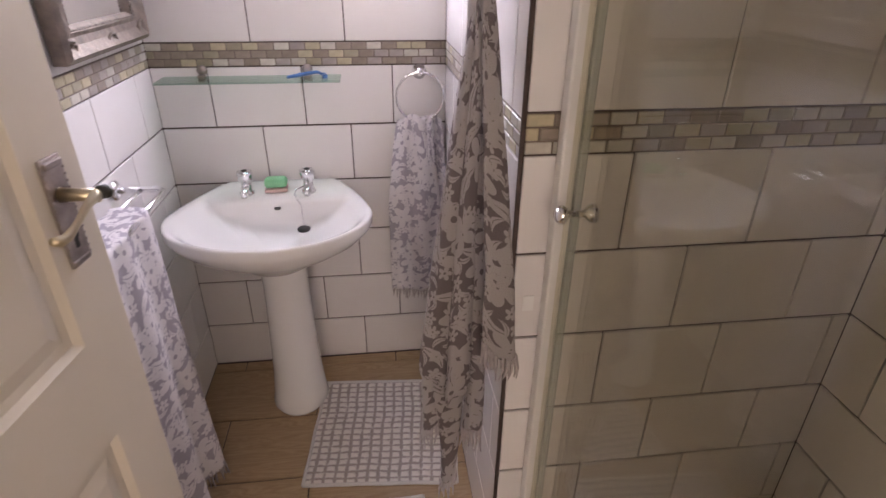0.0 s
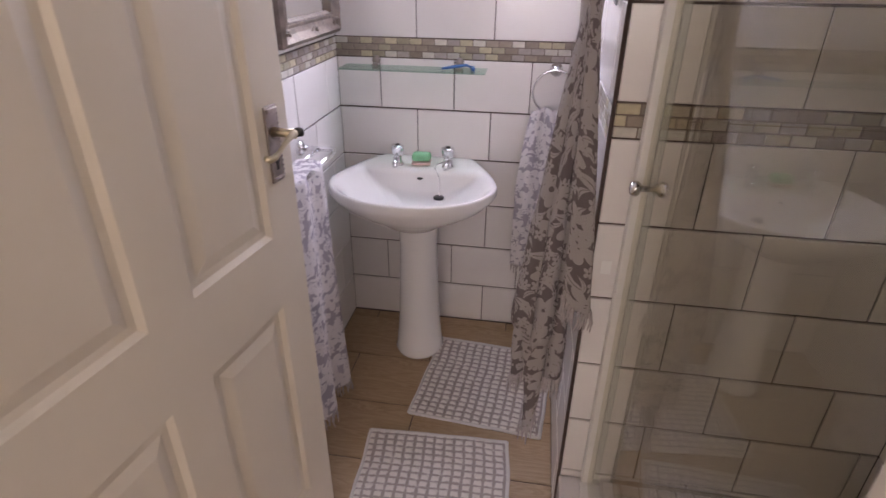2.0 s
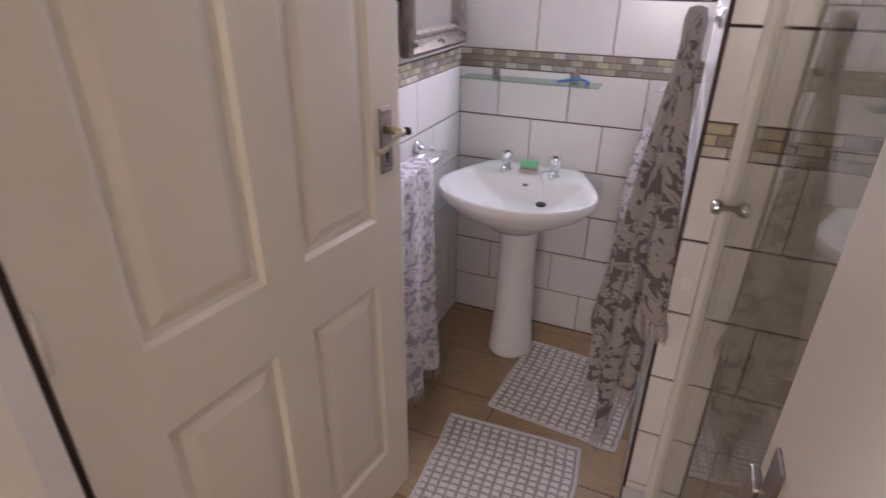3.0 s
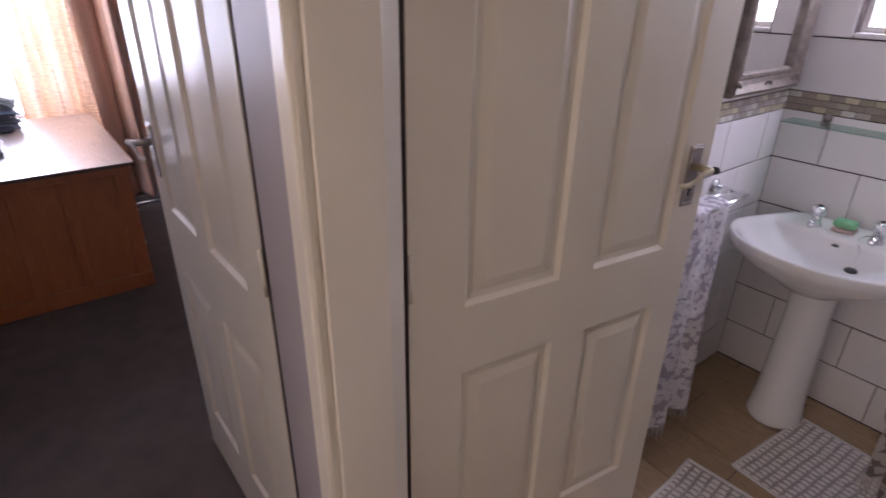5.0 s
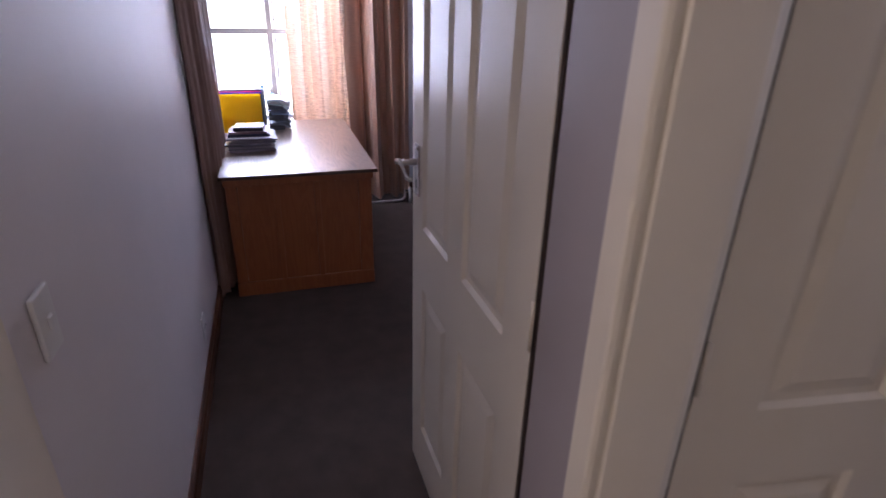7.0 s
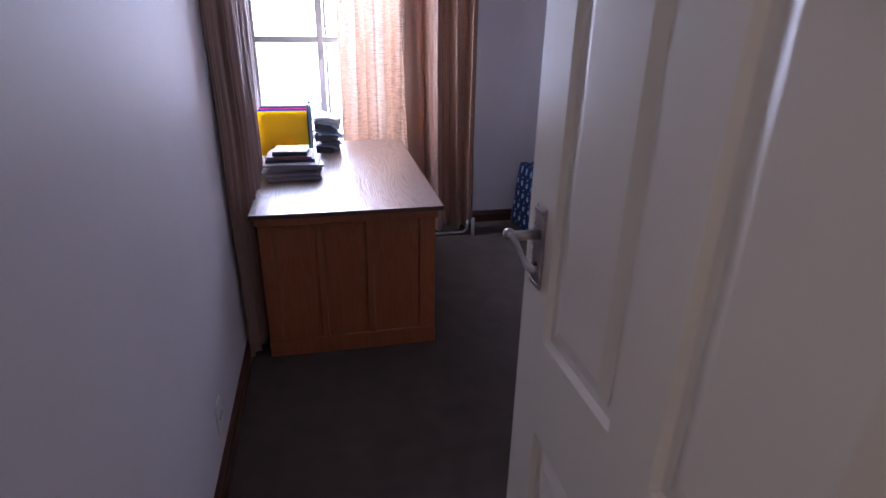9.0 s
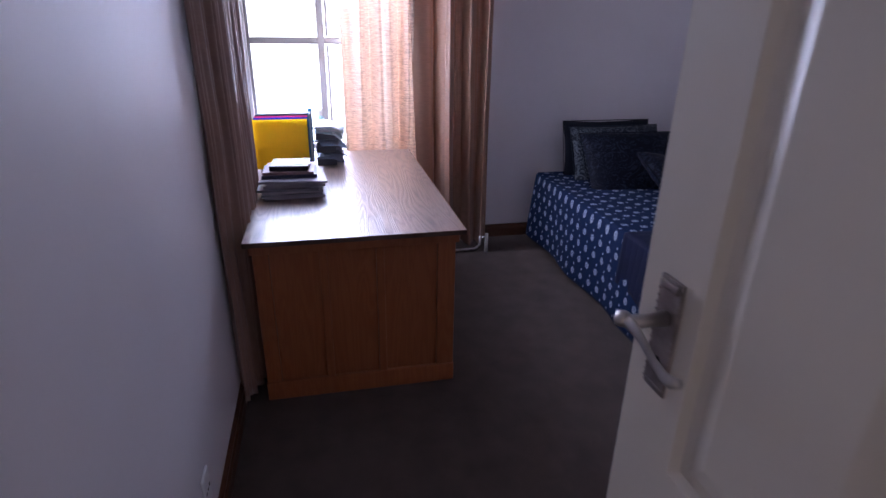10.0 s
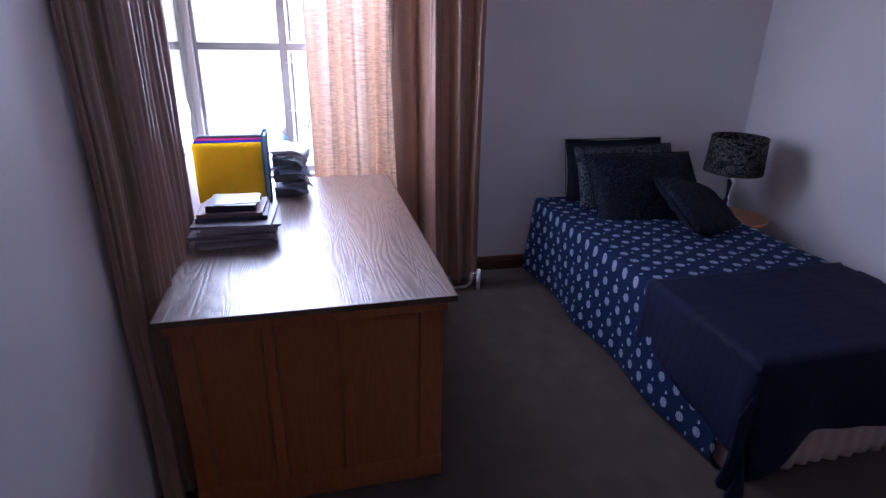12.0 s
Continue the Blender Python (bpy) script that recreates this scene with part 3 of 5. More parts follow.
rz = tagged(empty("razor", (-0.165, BY - 0.075, 1.1315), 12), "blue plastic razor lying on the glass shelf", "razor")
part("grip", tube([(-0.07, 0, 0.006), (-0.03, 0, 0.012), (0.02, 0, 0.018), (0.04, 0, 0.010)], [0.004, 0.006, 0.005, 0.004], 8), M_BLUE, rz, smooth=True)
part("head", box(0.035, -0.02, 0, 0.05, 0.02, 0.012, 0.003), M_BLUE, rz)

# ring with hand towel
rg = tagged(empty("towel_ring", (0.175, BY, 1.135)), "round chrome towel ring on the tiled wall", "towel ring")
part("rosette", lathe([(0.024, 0), (0.024, 0.006), (0.014, 0.016), (0.012, 0.03)], 18), M_CHROME, rg, smooth=True, at=pose(0, -0.001, 0, 90))
part("ring", tube([(0.078 * math.sin(a * math.tau / 32), -0.035, -0.076 + 0.078 * math.cos(a * math.tau / 32)) for a in range(32)], 0.0042, 8, closed=True), M_CHROME, rg, smooth=True)


def fringe(f, count, length, spread, seed):
    """Twisted tassels that hang below the hem f(u)."""
    rnd = random.Random(seed)
    bm = bmesh.new()
    for k in range(count):
        p = Vector(f((k + 0.5) / count))
        ln = length * rnd.uniform(0.7, 1.15)
        q = p + Vector((rnd.uniform(-spread, spread), rnd.uniform(-spread, spread), -ln))
        tube([p + Vector((0, 0, 0.006)), (p + q) / 2 + Vector((rnd.uniform(-1, 1), rnd.uniform(-1, 1), 0)) * 0.004, q], [0.0036, 0.003, 0.0012], 5, bm)
    return bm


def towel_ringed():
    tw = tagged(empty("hand_towel", (0.165, BY - 0.035, 0)), "lilac and white floral hand towel hung through the ring", "towel")
    for name, x0, x1, zt, zb, yo in (("back_fall", -0.01, 0.105, 1.0, 0.40, 0.008), ("front_fall", -0.105, 0.075, 1.005, 0.335, -0.012)):
        def f(u, v):
            wide = 0.55 + 0.45 * min(1, v * 2.2) ** 0.7
            xm = (x0 + x1) / 2
            x = xm + (x0 - xm + (x1 - x0) * u) * wide
            fold = 0.014 * math.sin(u * 13 + x0 * 40) * (1 - 0.35 * v) + 0.006 * wob(u * 4, v * 3, x0)
            z = zt - 0.02 * (2 * u - 1) ** 2 * (1 - v) + (zb - zt) * v + 0.008 * math.sin(u * 9) * v
            return (x, yo + fold - 0.012 * math.sin(v * 3), z), (u * 0.2 + x0, v * 0.65)
        ob = thick(part(name, sheet(f, 34, 50), M_TOWEL2, tw, smooth=True), 0.006)
        part("fringe", fringe(lambda u: f(u, 1.0)[0], 26, 0.04, 0.006, 3), M_FRINGE, ob, "tasselled hem", True)
    return tw


towel_ringed()


def rail_left():
    r = tagged(empty("towel_rail", (LX, 1.485, 0.925)), "chrome double towel rail on the side wall", "towel rail")
    part("rosette", lathe([(0.026, 0), (0.026, 0.008), (0.015, 0.016)], 18), M_CHROME, r, smooth=True, at=pose(0.001, 0, 0, 0, 90))
    bm = tube([(0.012, 0, 0), (0.05, 0, 0), (0.105, 0.004, 0), (0.122, -0.006, -0.001), (0.128, -0.03, -0.002), (0.128, -0.28, -0.002)], 0.0085, 12)
    part("outer_bar", bm, M_CHROME, r, smooth=True)
    part("inner_bar", tube([(0.07, 0, 0), (0.068, -0.03, 0), (0.066, -0.28, 0)], 0.006, 10), M_CHROME, r, smooth=True)
    return r


rail_left()


def bath_towel_left():
    tw = tagged(empty("bath_towel", (LX + 0.1, 1.225, 0)), "white and lilac floral towel draped over the rail", "towel")
    def f(u, v):
        # v runs down the back, over the bar and down the front
        y = 0.112 - 0.290 * u
        wave = 0.016 * math.sin(u * 15) + 0.007 * wob(u * 5, v * 4)
        flare = max(0, (v - 0.35) / 0.65)
        if v < 0.18:
            z = 0.45 + 0.48 * v / 0.18
            x = -0.055
        elif v < 0.30:
            a = (v - 0.18) / 0.12
            x, z = -0.055 + 0.088 * a, 0.932 + 0.006 * math.sin(a * math.pi)
        else:
            a = (v - 0.30) / 0.70
            x, z = 0.033 + 0.012 * a, 0.93 - 0.855 * a
        return (x + wave * (0.3 + flare), y + 0.05 * flare * (0.35 - u) * 1.6, z + 0.012 * math.sin(u * 5) * flare), (u * 0.36, v * 1.2)
    ob = thick(part("cloth", sheet(f, 40, 80), M_TOWEL2, tw, smooth=True), 0.005)
    part("fringe", fringe(lambda u: f(u, 1.0)[0], 44, 0.05, 0.010, 4), M_FRINGE, ob, "tasselled hem", True)
    def g(u, v):
        y = 0.100 - 0.262 * u
        a = v * 1.0
        x = -0.028 + 0.02 * math.sin(a * math.pi) + 0.006 * math.sin(u * 14)
        return (x, y, 0.80 + 0.134 * math.sin(a * math.pi) if v < 0.5 else 0.934 - 0.4 * (v - 0.5)), (u * 0.3 + 1, v * 0.3)
    thick(part("inner_cloth", sheet(g, 30, 20), M_TOWEL2, tw, smooth=True), 0.008)


bath_towel_left()


def hanging_towel():
    """Large towel gathered on a hook at the corner of the tiled box."""
    hk = tagged(empty("towel_hook", (BX, 1.07, 1.425)), "chrome robe hook on the tiled wall", "hook")
    part("rosette", lathe([(0.02, 0), (0.02, 0.006), (0.012, 0.012)], 16), M_CHROME, hk, smooth=True, at=pose(-0.001, 0, 0, 0, -90))
    part("prong", tube([(-0.01, 0, 0), (-0.04, 0, -0.008), (-0.06, 0, 0.0), (-0.066, 0, 0.016)], 0.006, 10), M_CHROME, hk, smooth=True)
    tw = tagged(empty("hanging_bath_towel", (0.196, 1.055, 0)), "taupe and off-white floral bath towel gathered on a hook", "towel")
    # each fold is a soft roll: drift of its middle, width, depth, hem height, set-back, fringed or turned under
    folds = (("left_fold", -0.086, 0.070, 0.062, 0.60, -0.016, 1.0, False), ("middle_fold", -0.034, 0.056, 0.066, 0.565, -0.040, 2.0, False),
             ("inner_fold", 0.010, 0.046, 0.056, 0.470, -0.030, 3.0, True), ("right_fold", 0.044, 0.076, 0.020, 0.770, -0.142, 4.0, True),
             ("long_tail", -0.040, 0.080, 0.034, 0.245, 0.012, 5.0, True), ("back_tail", -0.078, 0.050, 0.030, 0.430, 0.022, 6.0, True))
    for name, drift, wide, deep, zb, yo, sd, tassel in folds:
        ln = 1.435 - zb
        def f(u, v):
            d = v * ln
            grow = 0.24 + 0.76 * min(1.0, d / 0.80) ** 0.85
            end = 1.0 if tassel else max(0.05, 1 - max(0, (v - 0.93) / 0.07) ** 2.5)
            taper = 1.0 if sd != 5 else 1.0 - 0.55 * max(0, v - 0.72) / 0.28
            a = u * math.tau
            ca, sa = math.cos(a), math.sin(a)
            k = 1 + 0.10 * wob(ca * 2 + sd, v * 5, sa)
            x = 0.012 + drift * min(1.0, d / 0.85) ** 0.9 + wide * 0.5 * grow * taper * k * math.copysign(abs(ca) ** 0.8, ca) * (0.6 + 0.4 * end) + 0.006 * wob(v * 5, sd) * v
            y = yo * (0.35 + 0.65 * min(1, v * 1.3)) + deep * 0.5 * (0.45 + 0.55 * grow) * k * sa * end
            z = 1.435 - d - 0.03 * v * (ca * (0.6 if sd in (1, 4) else -0.5) + 0.3 * math.sin(a * 2 + sd))
            return (x, y, z), (u * 2 * (wide + deep) * 0.9 + sd * 0.73, d)
        ob = part(name, sheet(f, 36, 74), M_TOWEL, tw, smooth=True)
        if tassel:
            part("fringe", fringe(lambda u: f(u, 1.0)[0], 24, 0.055, 0.009, int(sd)), M_FRINGE, ob, "tasselled hem", True)
    part("gather", lathe([(0.006, 1.448), (0.018, 1.444), (0.024, 1.42), (0.022, 1.37), (0.026, 1.33)], 20, sx=1.0, sy=1.1, at=(0.012, 0, 0)), M_TOWEL, tw, smooth=True)
    # plain thin plate stands in for a small adhesive plastic hook
    tag = tagged(part("adhesive_hook", box(0, 0, 0, 0.022, 0.001, 0.034), M_SWITCH, at=pose(0.288, 0.932, 0.855, 0, 0, 0)), "small adhesive plastic hook on the tiled wall, as a plain white plate", "label")


hanging_towel()


def mirror():
    m = tagged(empty("wall_mirror", (LX, 1.63, 1.25)), "mirror in an ornate silver frame", "mirror")
    W, Hm, w = 0.50, 0.74, 0.075
    prof = [(0.0, 0.004), (0.0, 0.034), (0.012, 0.044), (0.024, 0.036), (0.034, 0.030), (0.050, 0.026), (0.060, 0.030), (0.068, 0.022), (0.075, 0.012)]
    bm = bmesh.new()
    rings = []
    for ins, dep in prof:
        rings.append([bm.verts.new((dep, y, z)) for y, z in ((-W / 2 + ins, ins), (W / 2 - ins, ins), (W / 2 - ins, Hm - ins), (-W / 2 + ins, Hm - ins))])
    for A, B in zip(rings, rings[1:]):
        for k in range(4):
            bm.faces.new((A[k], A[(k + 1) % 4], B[(k + 1) % 4], B[k]))
    bmesh.ops.recalc_face_normals(bm, faces=bm.faces)
    M_FRAME = mat("silver_highlights", (0.24, 0.20, 0.175), 0.5, 0.45, vary=0.3, scale=60, bump=0.4, bscale=120)
    M_LEAF = mat("silver_leaf", (0.20, 0.16, 0.135), 0.5, 0.45, vary=0.35, scale=30, bump=0.6, bscale=90)
    part("frame", bm, M_LEAF, m)
    part("glass", box(0.008, -W / 2 + w - 0.002, w - 0.002, 0.0125, W / 2 - w + 0.002, Hm - w + 0.002), M_MIRROR, m)
    bm = bmesh.new()
    for k in range(44):
        for z in (0.064, Hm - 0.064):
            bmesh.ops.create_icosphere(bm, subdivisions=1, radius=0.0045, matrix=pose(0.026, -W / 2 + 0.07 + k * (W - 0.14) / 43, z))
    for k in range(66):
        for y in (-W / 2 + 0.064, W / 2 - 0.064):
            bmesh.ops.create_icosphere(bm, subdivisions=1, radius=0.0045, matrix=pose(0.026, y, 0.07 + k * (Hm - 0.14) / 65))
    part("bead_row", bm, M_FRAME, m, "beaded inner edge", True)
    rnd = random.Random(5)
    for y, z in ((-W / 2 + 0.03, 0.03), (W / 2 - 0.03, 0.03), (-W / 2 + 0.03, Hm - 0.03), (W / 2 - 0.03, Hm - 0.03), (0, 0.02), (0, Hm - 0.02)):
        sy, sz = (1 if y <= 0 else -1), (1 if z < Hm / 2 else -1)
        pts = [(0.032 + 0.004 * math.sin(k), y + sy * ((0.030 - 0.0021 * k) * math.cos(k * 0.9) + 0.002 * k), z + sz * (0.022 - 0.0015 * k) * math.sin(k * 0.9)) for k in range(14)]
        part("ornament", tube(pts, [0.0035 + 0.0012 * math.sin(k * 1.3) ** 2 for k in range(14)], 7), M_LEAF, m, "cast scroll ornament", True)
    return m


mirror()


def bath_mat(name, at, turn, W, D, label):
    m = mat("woven_mat", (0.5, 0.46, 0.46), 0.95, spec=0.1)
    N, L = m.node_tree.nodes, m.node_tree.links
    tc, sp = N.new("ShaderNodeTexCoord"), N.new("ShaderNodeSeparateXYZ")
    L.new(tc.outputs["UV"], sp.inputs[0])
    pu, pv = 0.034, 0.026
    a = calc(m, "SINE", calc(m, "MULTIPLY", sp.outputs[0], math.tau / pu))
    b = calc(m, "SINE", calc(m, "MULTIPLY", sp.outputs[1], math.tau / pv))
    n = noise_of(m, 60, 2)
    d = calc(m, "ADD", calc(m, "MINIMUM", a, b), calc(m, "MULTIPLY", calc(m, "SUBTRACT", n, 0.5), 1.5))
    base_of(m, ramp(m, calc(m, "ADD", calc(m, "MULTIPLY", d, 0.5), 0.5), [(0.08, (0.42, 0.37, 0.35)), (0.30, (0.76, 0.71, 0.67))]))
    bump_on(m, noise_of(m, 300, 2), 0.6, 0.004)
    t = tagged(empty(name, at, turn), label, "bath mat")
    def f(u, v):
        x, y = (u - 0.5) * W, (v - 0.5) * D
        edge = min(1, min(u, 1 - u) * W / 0.012, min(v, 1 - v) * D / 0.012)
        h = min(math.sin(x * math.tau / pu), math.sin(y * math.tau / pv)) + 0.4 * wob(x * 40, y * 40)
        return (x + 0.006 * wob(y * 7, 1), y + 0.006 * wob(x * 7, 4), 0.004 + edge * (0.007 + 0.004 * h + 0.003 * wob(x * 12, y * 12))), (x, y)
    part("woven_top", sheet(f, 120, 120), m, t, smooth=True)
    bm = bmesh.new()
    for x0, y0, x1, y1 in ((-W / 2, -D / 2, W / 2, -D / 2), (W / 2, -D / 2, W / 2, D / 2), (W / 2, D / 2, -W / 2, D / 2), (-W / 2, D / 2, -W / 2, -D / 2)):
        tube([(x0 + (x1 - x0) * k / 20 + 0.006 * wob((y0 + (y1 - y0) * k / 20) * 7, 1), y0 + (y1 - y0) * k / 20 + 0.006 * wob((x0 + (x1 - x0) * k / 20) * 7, 4), 0.006) for k in range(21)], 0.006, 8, bm)
    part("hem", bm, mat("white_hem", (0.66, 0.63, 0.60), 0.9, vary=0.05), t, "white hem cord", True)
    return t


bath_mat("bath_mat", (0.005, 1.495, 0.0), -5, 0.48, 0.47, "white and grey bobbled cotton bath mat on the tiles")
bath_mat("door_mat", (-0.115, 0.975, 0.0), 3.0, 0.48, 0.43, "white and grey bobbled cotton mat in front of the shower")


def bath_window():
    w = tagged(empty("window_2", (-0.13, BY, 1.43)), "high bathroom window with white steel bars", "window", kind="structure")
    for x in (-0.36, -0.12, 0.12, 0.36):
        part("window_frame", box(x - 0.010, 0.05, 0.02, x + 0.010, 0.075, 0.55), M_WHITEMETAL, w)
    for z in (0.02, 0.16, 0.53):
        part("window_bar", box(-0.37, 0.048, z - 0.010, 0.37, 0.073, z + 0.010), M_WHITEMETAL, w)
    part("pane", box(-0.37, 0.06, 0.0, 0.37, 0.064, 0.55), M_CLEAR, w).visible_shadow = False
    part("window_sill", box(-0.37, -0.004, -0.006, 0.37, 0.13, 0.012, 0.004), M_TILE, w)


bath_window()
for x, r, h, c, label, nm in ((-0.40, 0.022, 0.11, (0.55, 0.30, 0.16), "amber toiletry bottle on the window sill", "bottle"), (-0.345, 0.02, 0.13, (0.24, 0.05, 0.04), "dark red bottle on the window sill", "bottle"),
                              (-0.28, 0.026, 0.07, (0.16, 0.30, 0.26), "green jar on the window sill", "jar")):
    bt = tagged(empty(nm, (x, BY + 0.03, 1.442)), label, nm)
    part("body", lathe([(r * 0.9, 0), (r, 0.005), (r, h * 0.65), (r * 0.45, h * 0.8), (r * 0.42, h * 0.86)], 18), mat(nm + "_tint", c, 0.2, vary=0.05), bt, smooth=True)
    part("cap", lathe([(r * 0.5, h * 0.86), (r * 0.5, h), (r * 0.4, h * 1.01)], 16), M_SWITCH, bt, smooth=True)

# shower enclosure
se = tagged(empty("shower_door", (0.34, SY, 0)), "clear glass shower door in a white aluminium frame", "shower door")
part("wall_profile", box(-0.017, -0.034, 0.20, 0.011, -0.002, 1.98, 0.004), M_WHITEMETAL, se)
part("seal_strip", box(0.012, -0.040, 0.21, 0.026, -0.010, 1.98, 0.003), mat("grey_seal", (0.40, 0.43, 0.40), 0.25, vary=0.05), se)
part("glass_pane", box(-0.002, -0.88, 0.215, 0.004, -0.036, 1.97), M_SHOWERGLASS, se).visible_shadow = False
part("top_rail", box(-0.026, -0.885, 1.97, 0.022, -0.003, 2.01, 0.004), M_WHITEMETAL, se)
part("end_post", box(-0.010, -0.898, 0.20, 0.012, -0.881, 1.97, 0.003), M_CHROME, se)
part("bottom_rail", box(-0.022, -0.86, 0.195, 0.018, -0.036, 0.214, 0.003), M_WHITEMETAL, se)
for s in (-1, 1):
    part("knob", lathe([(0.006, 0.0), (0.006, 0.010), (0.011, 0.014), (0.016, 0.020), (0.016, 0.028), (0.010, 0.033), (0.0, 0.034)], 18), M_CHROME, se, "chrome door knob", True, at=pose(0.001 + s * 0.003, -0.082, 1.095, 0, s * 90))
tagged(part("shower_kerb", box(BX + 0.002, 0.036, 0, 0.375, SY - 0.002, 0.194, 0.006), M_TILE), "white tiled kerb under the shower door", "kerb", kind="structure")
tray = tagged(empty("shower_tray", (0.378, 0.037, 0.0)), "shower floor of small white mosaic tiles", "shower floor", kind="structure")
part("bed", box(0, 0, 0, SX - 0.38, SY - 0.04, 0.203), M_LGROUT, tray)
tm = mesh_of(box(0, 0, 0, 0.045, 0.045, 0.004, 0.001, 1), "tray_tile", M_TILE)
for i in range(13):
    for k in range(18):
        o = new("tile", tm)
        o.parent, o.matrix_basis = tray, pose(0.004 + i * 0.0488, 0.004 + k * 0.0488, 0.202)

# ---- bedroom things ----


def bedroom_window():
    w = tagged(empty("window_1", (FX, 0, 0)), "grey steel corner window with burglar bars", "window", kind="structure")
    def bar(n, *b):
        part(n, box(*b, 0.003), M_STEEL, w)
    for y in (WY + 0.004, -0.53, 0.105):
        bar("window_frame", -0.075, y - (0.004 if y < -0.9 else 0.024), 0.68, -0.035, y + (0.012 if y < -0.9 else 0.018), 2.1)
    for z in (0.695, 1.345, 2.085):
        bar("transom", -0.073, WY + 0.016, z - 0.020, -0.037, -0.554, z + 0.018)
        bar("transom", -0.073, -0.512, z - 0.020, -0.037, 0.093, z + 0.018)
    for y in (-0.495, 0.075):
        for z0, z1 in ((0.72, 1.32), (1.37, 2.06)):
            bar("casement", -0.06, y - 0.008, z0, -0.028, y + 0.008, z1)
    for z in (0.86, 1.02, 1.27, 1.43, 1.60, 1.75):
        part("burglar_bar", tube([(-0.02, -0.525, z), (-0.02, 0.10, z)], 0.0035, 6), M_WHITEMETAL, w, smooth=True)
    part("stay", tube([(-0.015, -0.43, 1.0), (-0.012, -0.425, 0.96), (-0.02, -0.44, 0.92)], 0.005, 8), M_STEEL, w, smooth=True)
    for y0, y1 in ((WY + 0.016, -0.554), (-0.512, 0.093)):
        part("pane", box(-0.056, y0, 0.71, -0.052, y1, 2.07), M_CLEAR, w).visible_shadow = False
    part("window_sill", box(-0.14, WY + 0.002, 0.665, 0.012, 0.12, 0.682, 0.004), M_CEIL, w)
    s = tagged(empty("window_3", (-4.05, WY, 0)), "side half of the grey steel corner window", "window", kind="structure")
    for x in (-0.535, 0.0, 0.498):
        part("window_frame", box(x - 0.007, -0.075, 0.86, x + 0.007, -0.035, 2.1, 0.003), M_STEEL, s)
    for z in (0.872, 2.088):
        for x0, x1 in ((-0.528, -0.007), (0.007, 0.491)):
            part("transom", box(x0, -0.073, z - 0.012, x1, -0.037, z + 0.012, 0.003), M_STEEL, s)
    part("pane", box(-0.528, -0.030, 0.884, 0.486, -0.026, 2.076), M_CLEAR, s).visible_shadow = False
    part("window_sill", box(-0.538, -0.138, 0.845, 0.505, 0.010, 0.862, 0.004), M_CEIL, s)


bedroom_window()


def curtain_mat(name, base, through_, sheen, slubs):
    m = bpy.data.materials.new(name)
    m.use_nodes = True
    N, L = m.node_tree.nodes, m.node_tree.links
    p = N["Principled BSDF"]
    p.inputs["Roughness"].default_value, p.inputs["Sheen Weight"].default_value = 0.29, sheen
    p.inputs["Specular IOR Level"].default_value = 0.85
    slub = noise_of(m, 5, 4, (4, 4, 48))
    thread = noise_of(m, 9, 3, (14, 14, 120))
    mixv = calc(m, "ADD", calc(m, "MULTIPLY", slub, 0.6), calc(m, "MULTIPLY", thread, 0.4))
    dark = tuple(c * (1 - 0.45 * slubs) for c in base)
    light = tuple(min(1, c * (1 + 0.28 * slubs)) for c in base)
    col = ramp(m, mixv, [(0.36, dark), (0.52, base), (0.68, light)])
    L.new(col, p.inputs["Base Color"])
    bump_on(m, mixv, 0.25 * slubs, 0.002)
    if through_:
        t, mx = N.new("ShaderNodeBsdfTranslucent"), N.new("ShaderNodeMixShader")
        L.new(col, t.inputs[0])
        mx.inputs[0].default_value = through_
        L.new(p.outputs[0], mx.inputs[1])
        L.new(t.outputs[0], mx.inputs[2])
        L.new(mx.outputs[0], N["Material Output"].inputs[0])
    return m


# one curtain satin in three tones: shade and daylight are put into the colours
M_CURTAIN_SHADED = curtain_mat("shaded_satin", (0.33, 0.195, 0.150), 0.0, 0.2, 0.25)
M_CURTAIN_MID = curtain_mat("half_lit_satin", (0.52, 0.30, 0.205), 0.24, 0.3, 0.3)
M_CURTAIN_LIT = curtain_mat("lit_slub_satin", (0.86, 0.69, 0.575), 0.42, 0.3, 1.0)


def curtain(name, length, at, turn, folds, depth, zb, label, material, seed, power=1.0, tuck=0.0, pull=0.0):
    """Hanging cloth along local x from 0 to length, folded across y; power crowds the folds to the far end, tuck turns that end back, pull draws the near edge in towards the hem."""
    c = tagged(empty(name, at, turn), label, "curtain")
    def f(u, v):
        z = 2.43 + (zb - 2.43) * v
        ph = folds * math.tau * (u ** power + 0.02 * wob(u * 6, seed))
        amp = depth * (0.8 + 0.7 * wob(u * folds * 0.9, seed + 3)) * (0.75 + 0.35 * v) * (1.0 - 0.5 * u * (power > 1))
        crease = 0.30 * math.sin(2.6 * ph + seed + 1.5 * v) + 0.16 * math.sin(5.3 * ph + 2 * seed)
        y = amp * (math.sin(ph) + 0.25 * math.sin(2 * ph + seed) + crease * (0.5 + 0.5 * wob(u * 5, v * 2.5, seed))) + 0.030 * wob(u * 3, v * 4, seed) * v + tuck * max(0, (u - 0.8) / 0.2) ** 2
        x = length * u + 0.012 * math.sin(ph * 0.5 + v * 2) + pull * v ** 2 * (1 - u)
        return (x, y, z + 0.006 * math.sin(ph)), (u * length * 1.6, v * 2.3)
    thick(part("cloth", sheet(f, int(folds * 34), 80), material, c, smooth=True), 0.003)
    return c


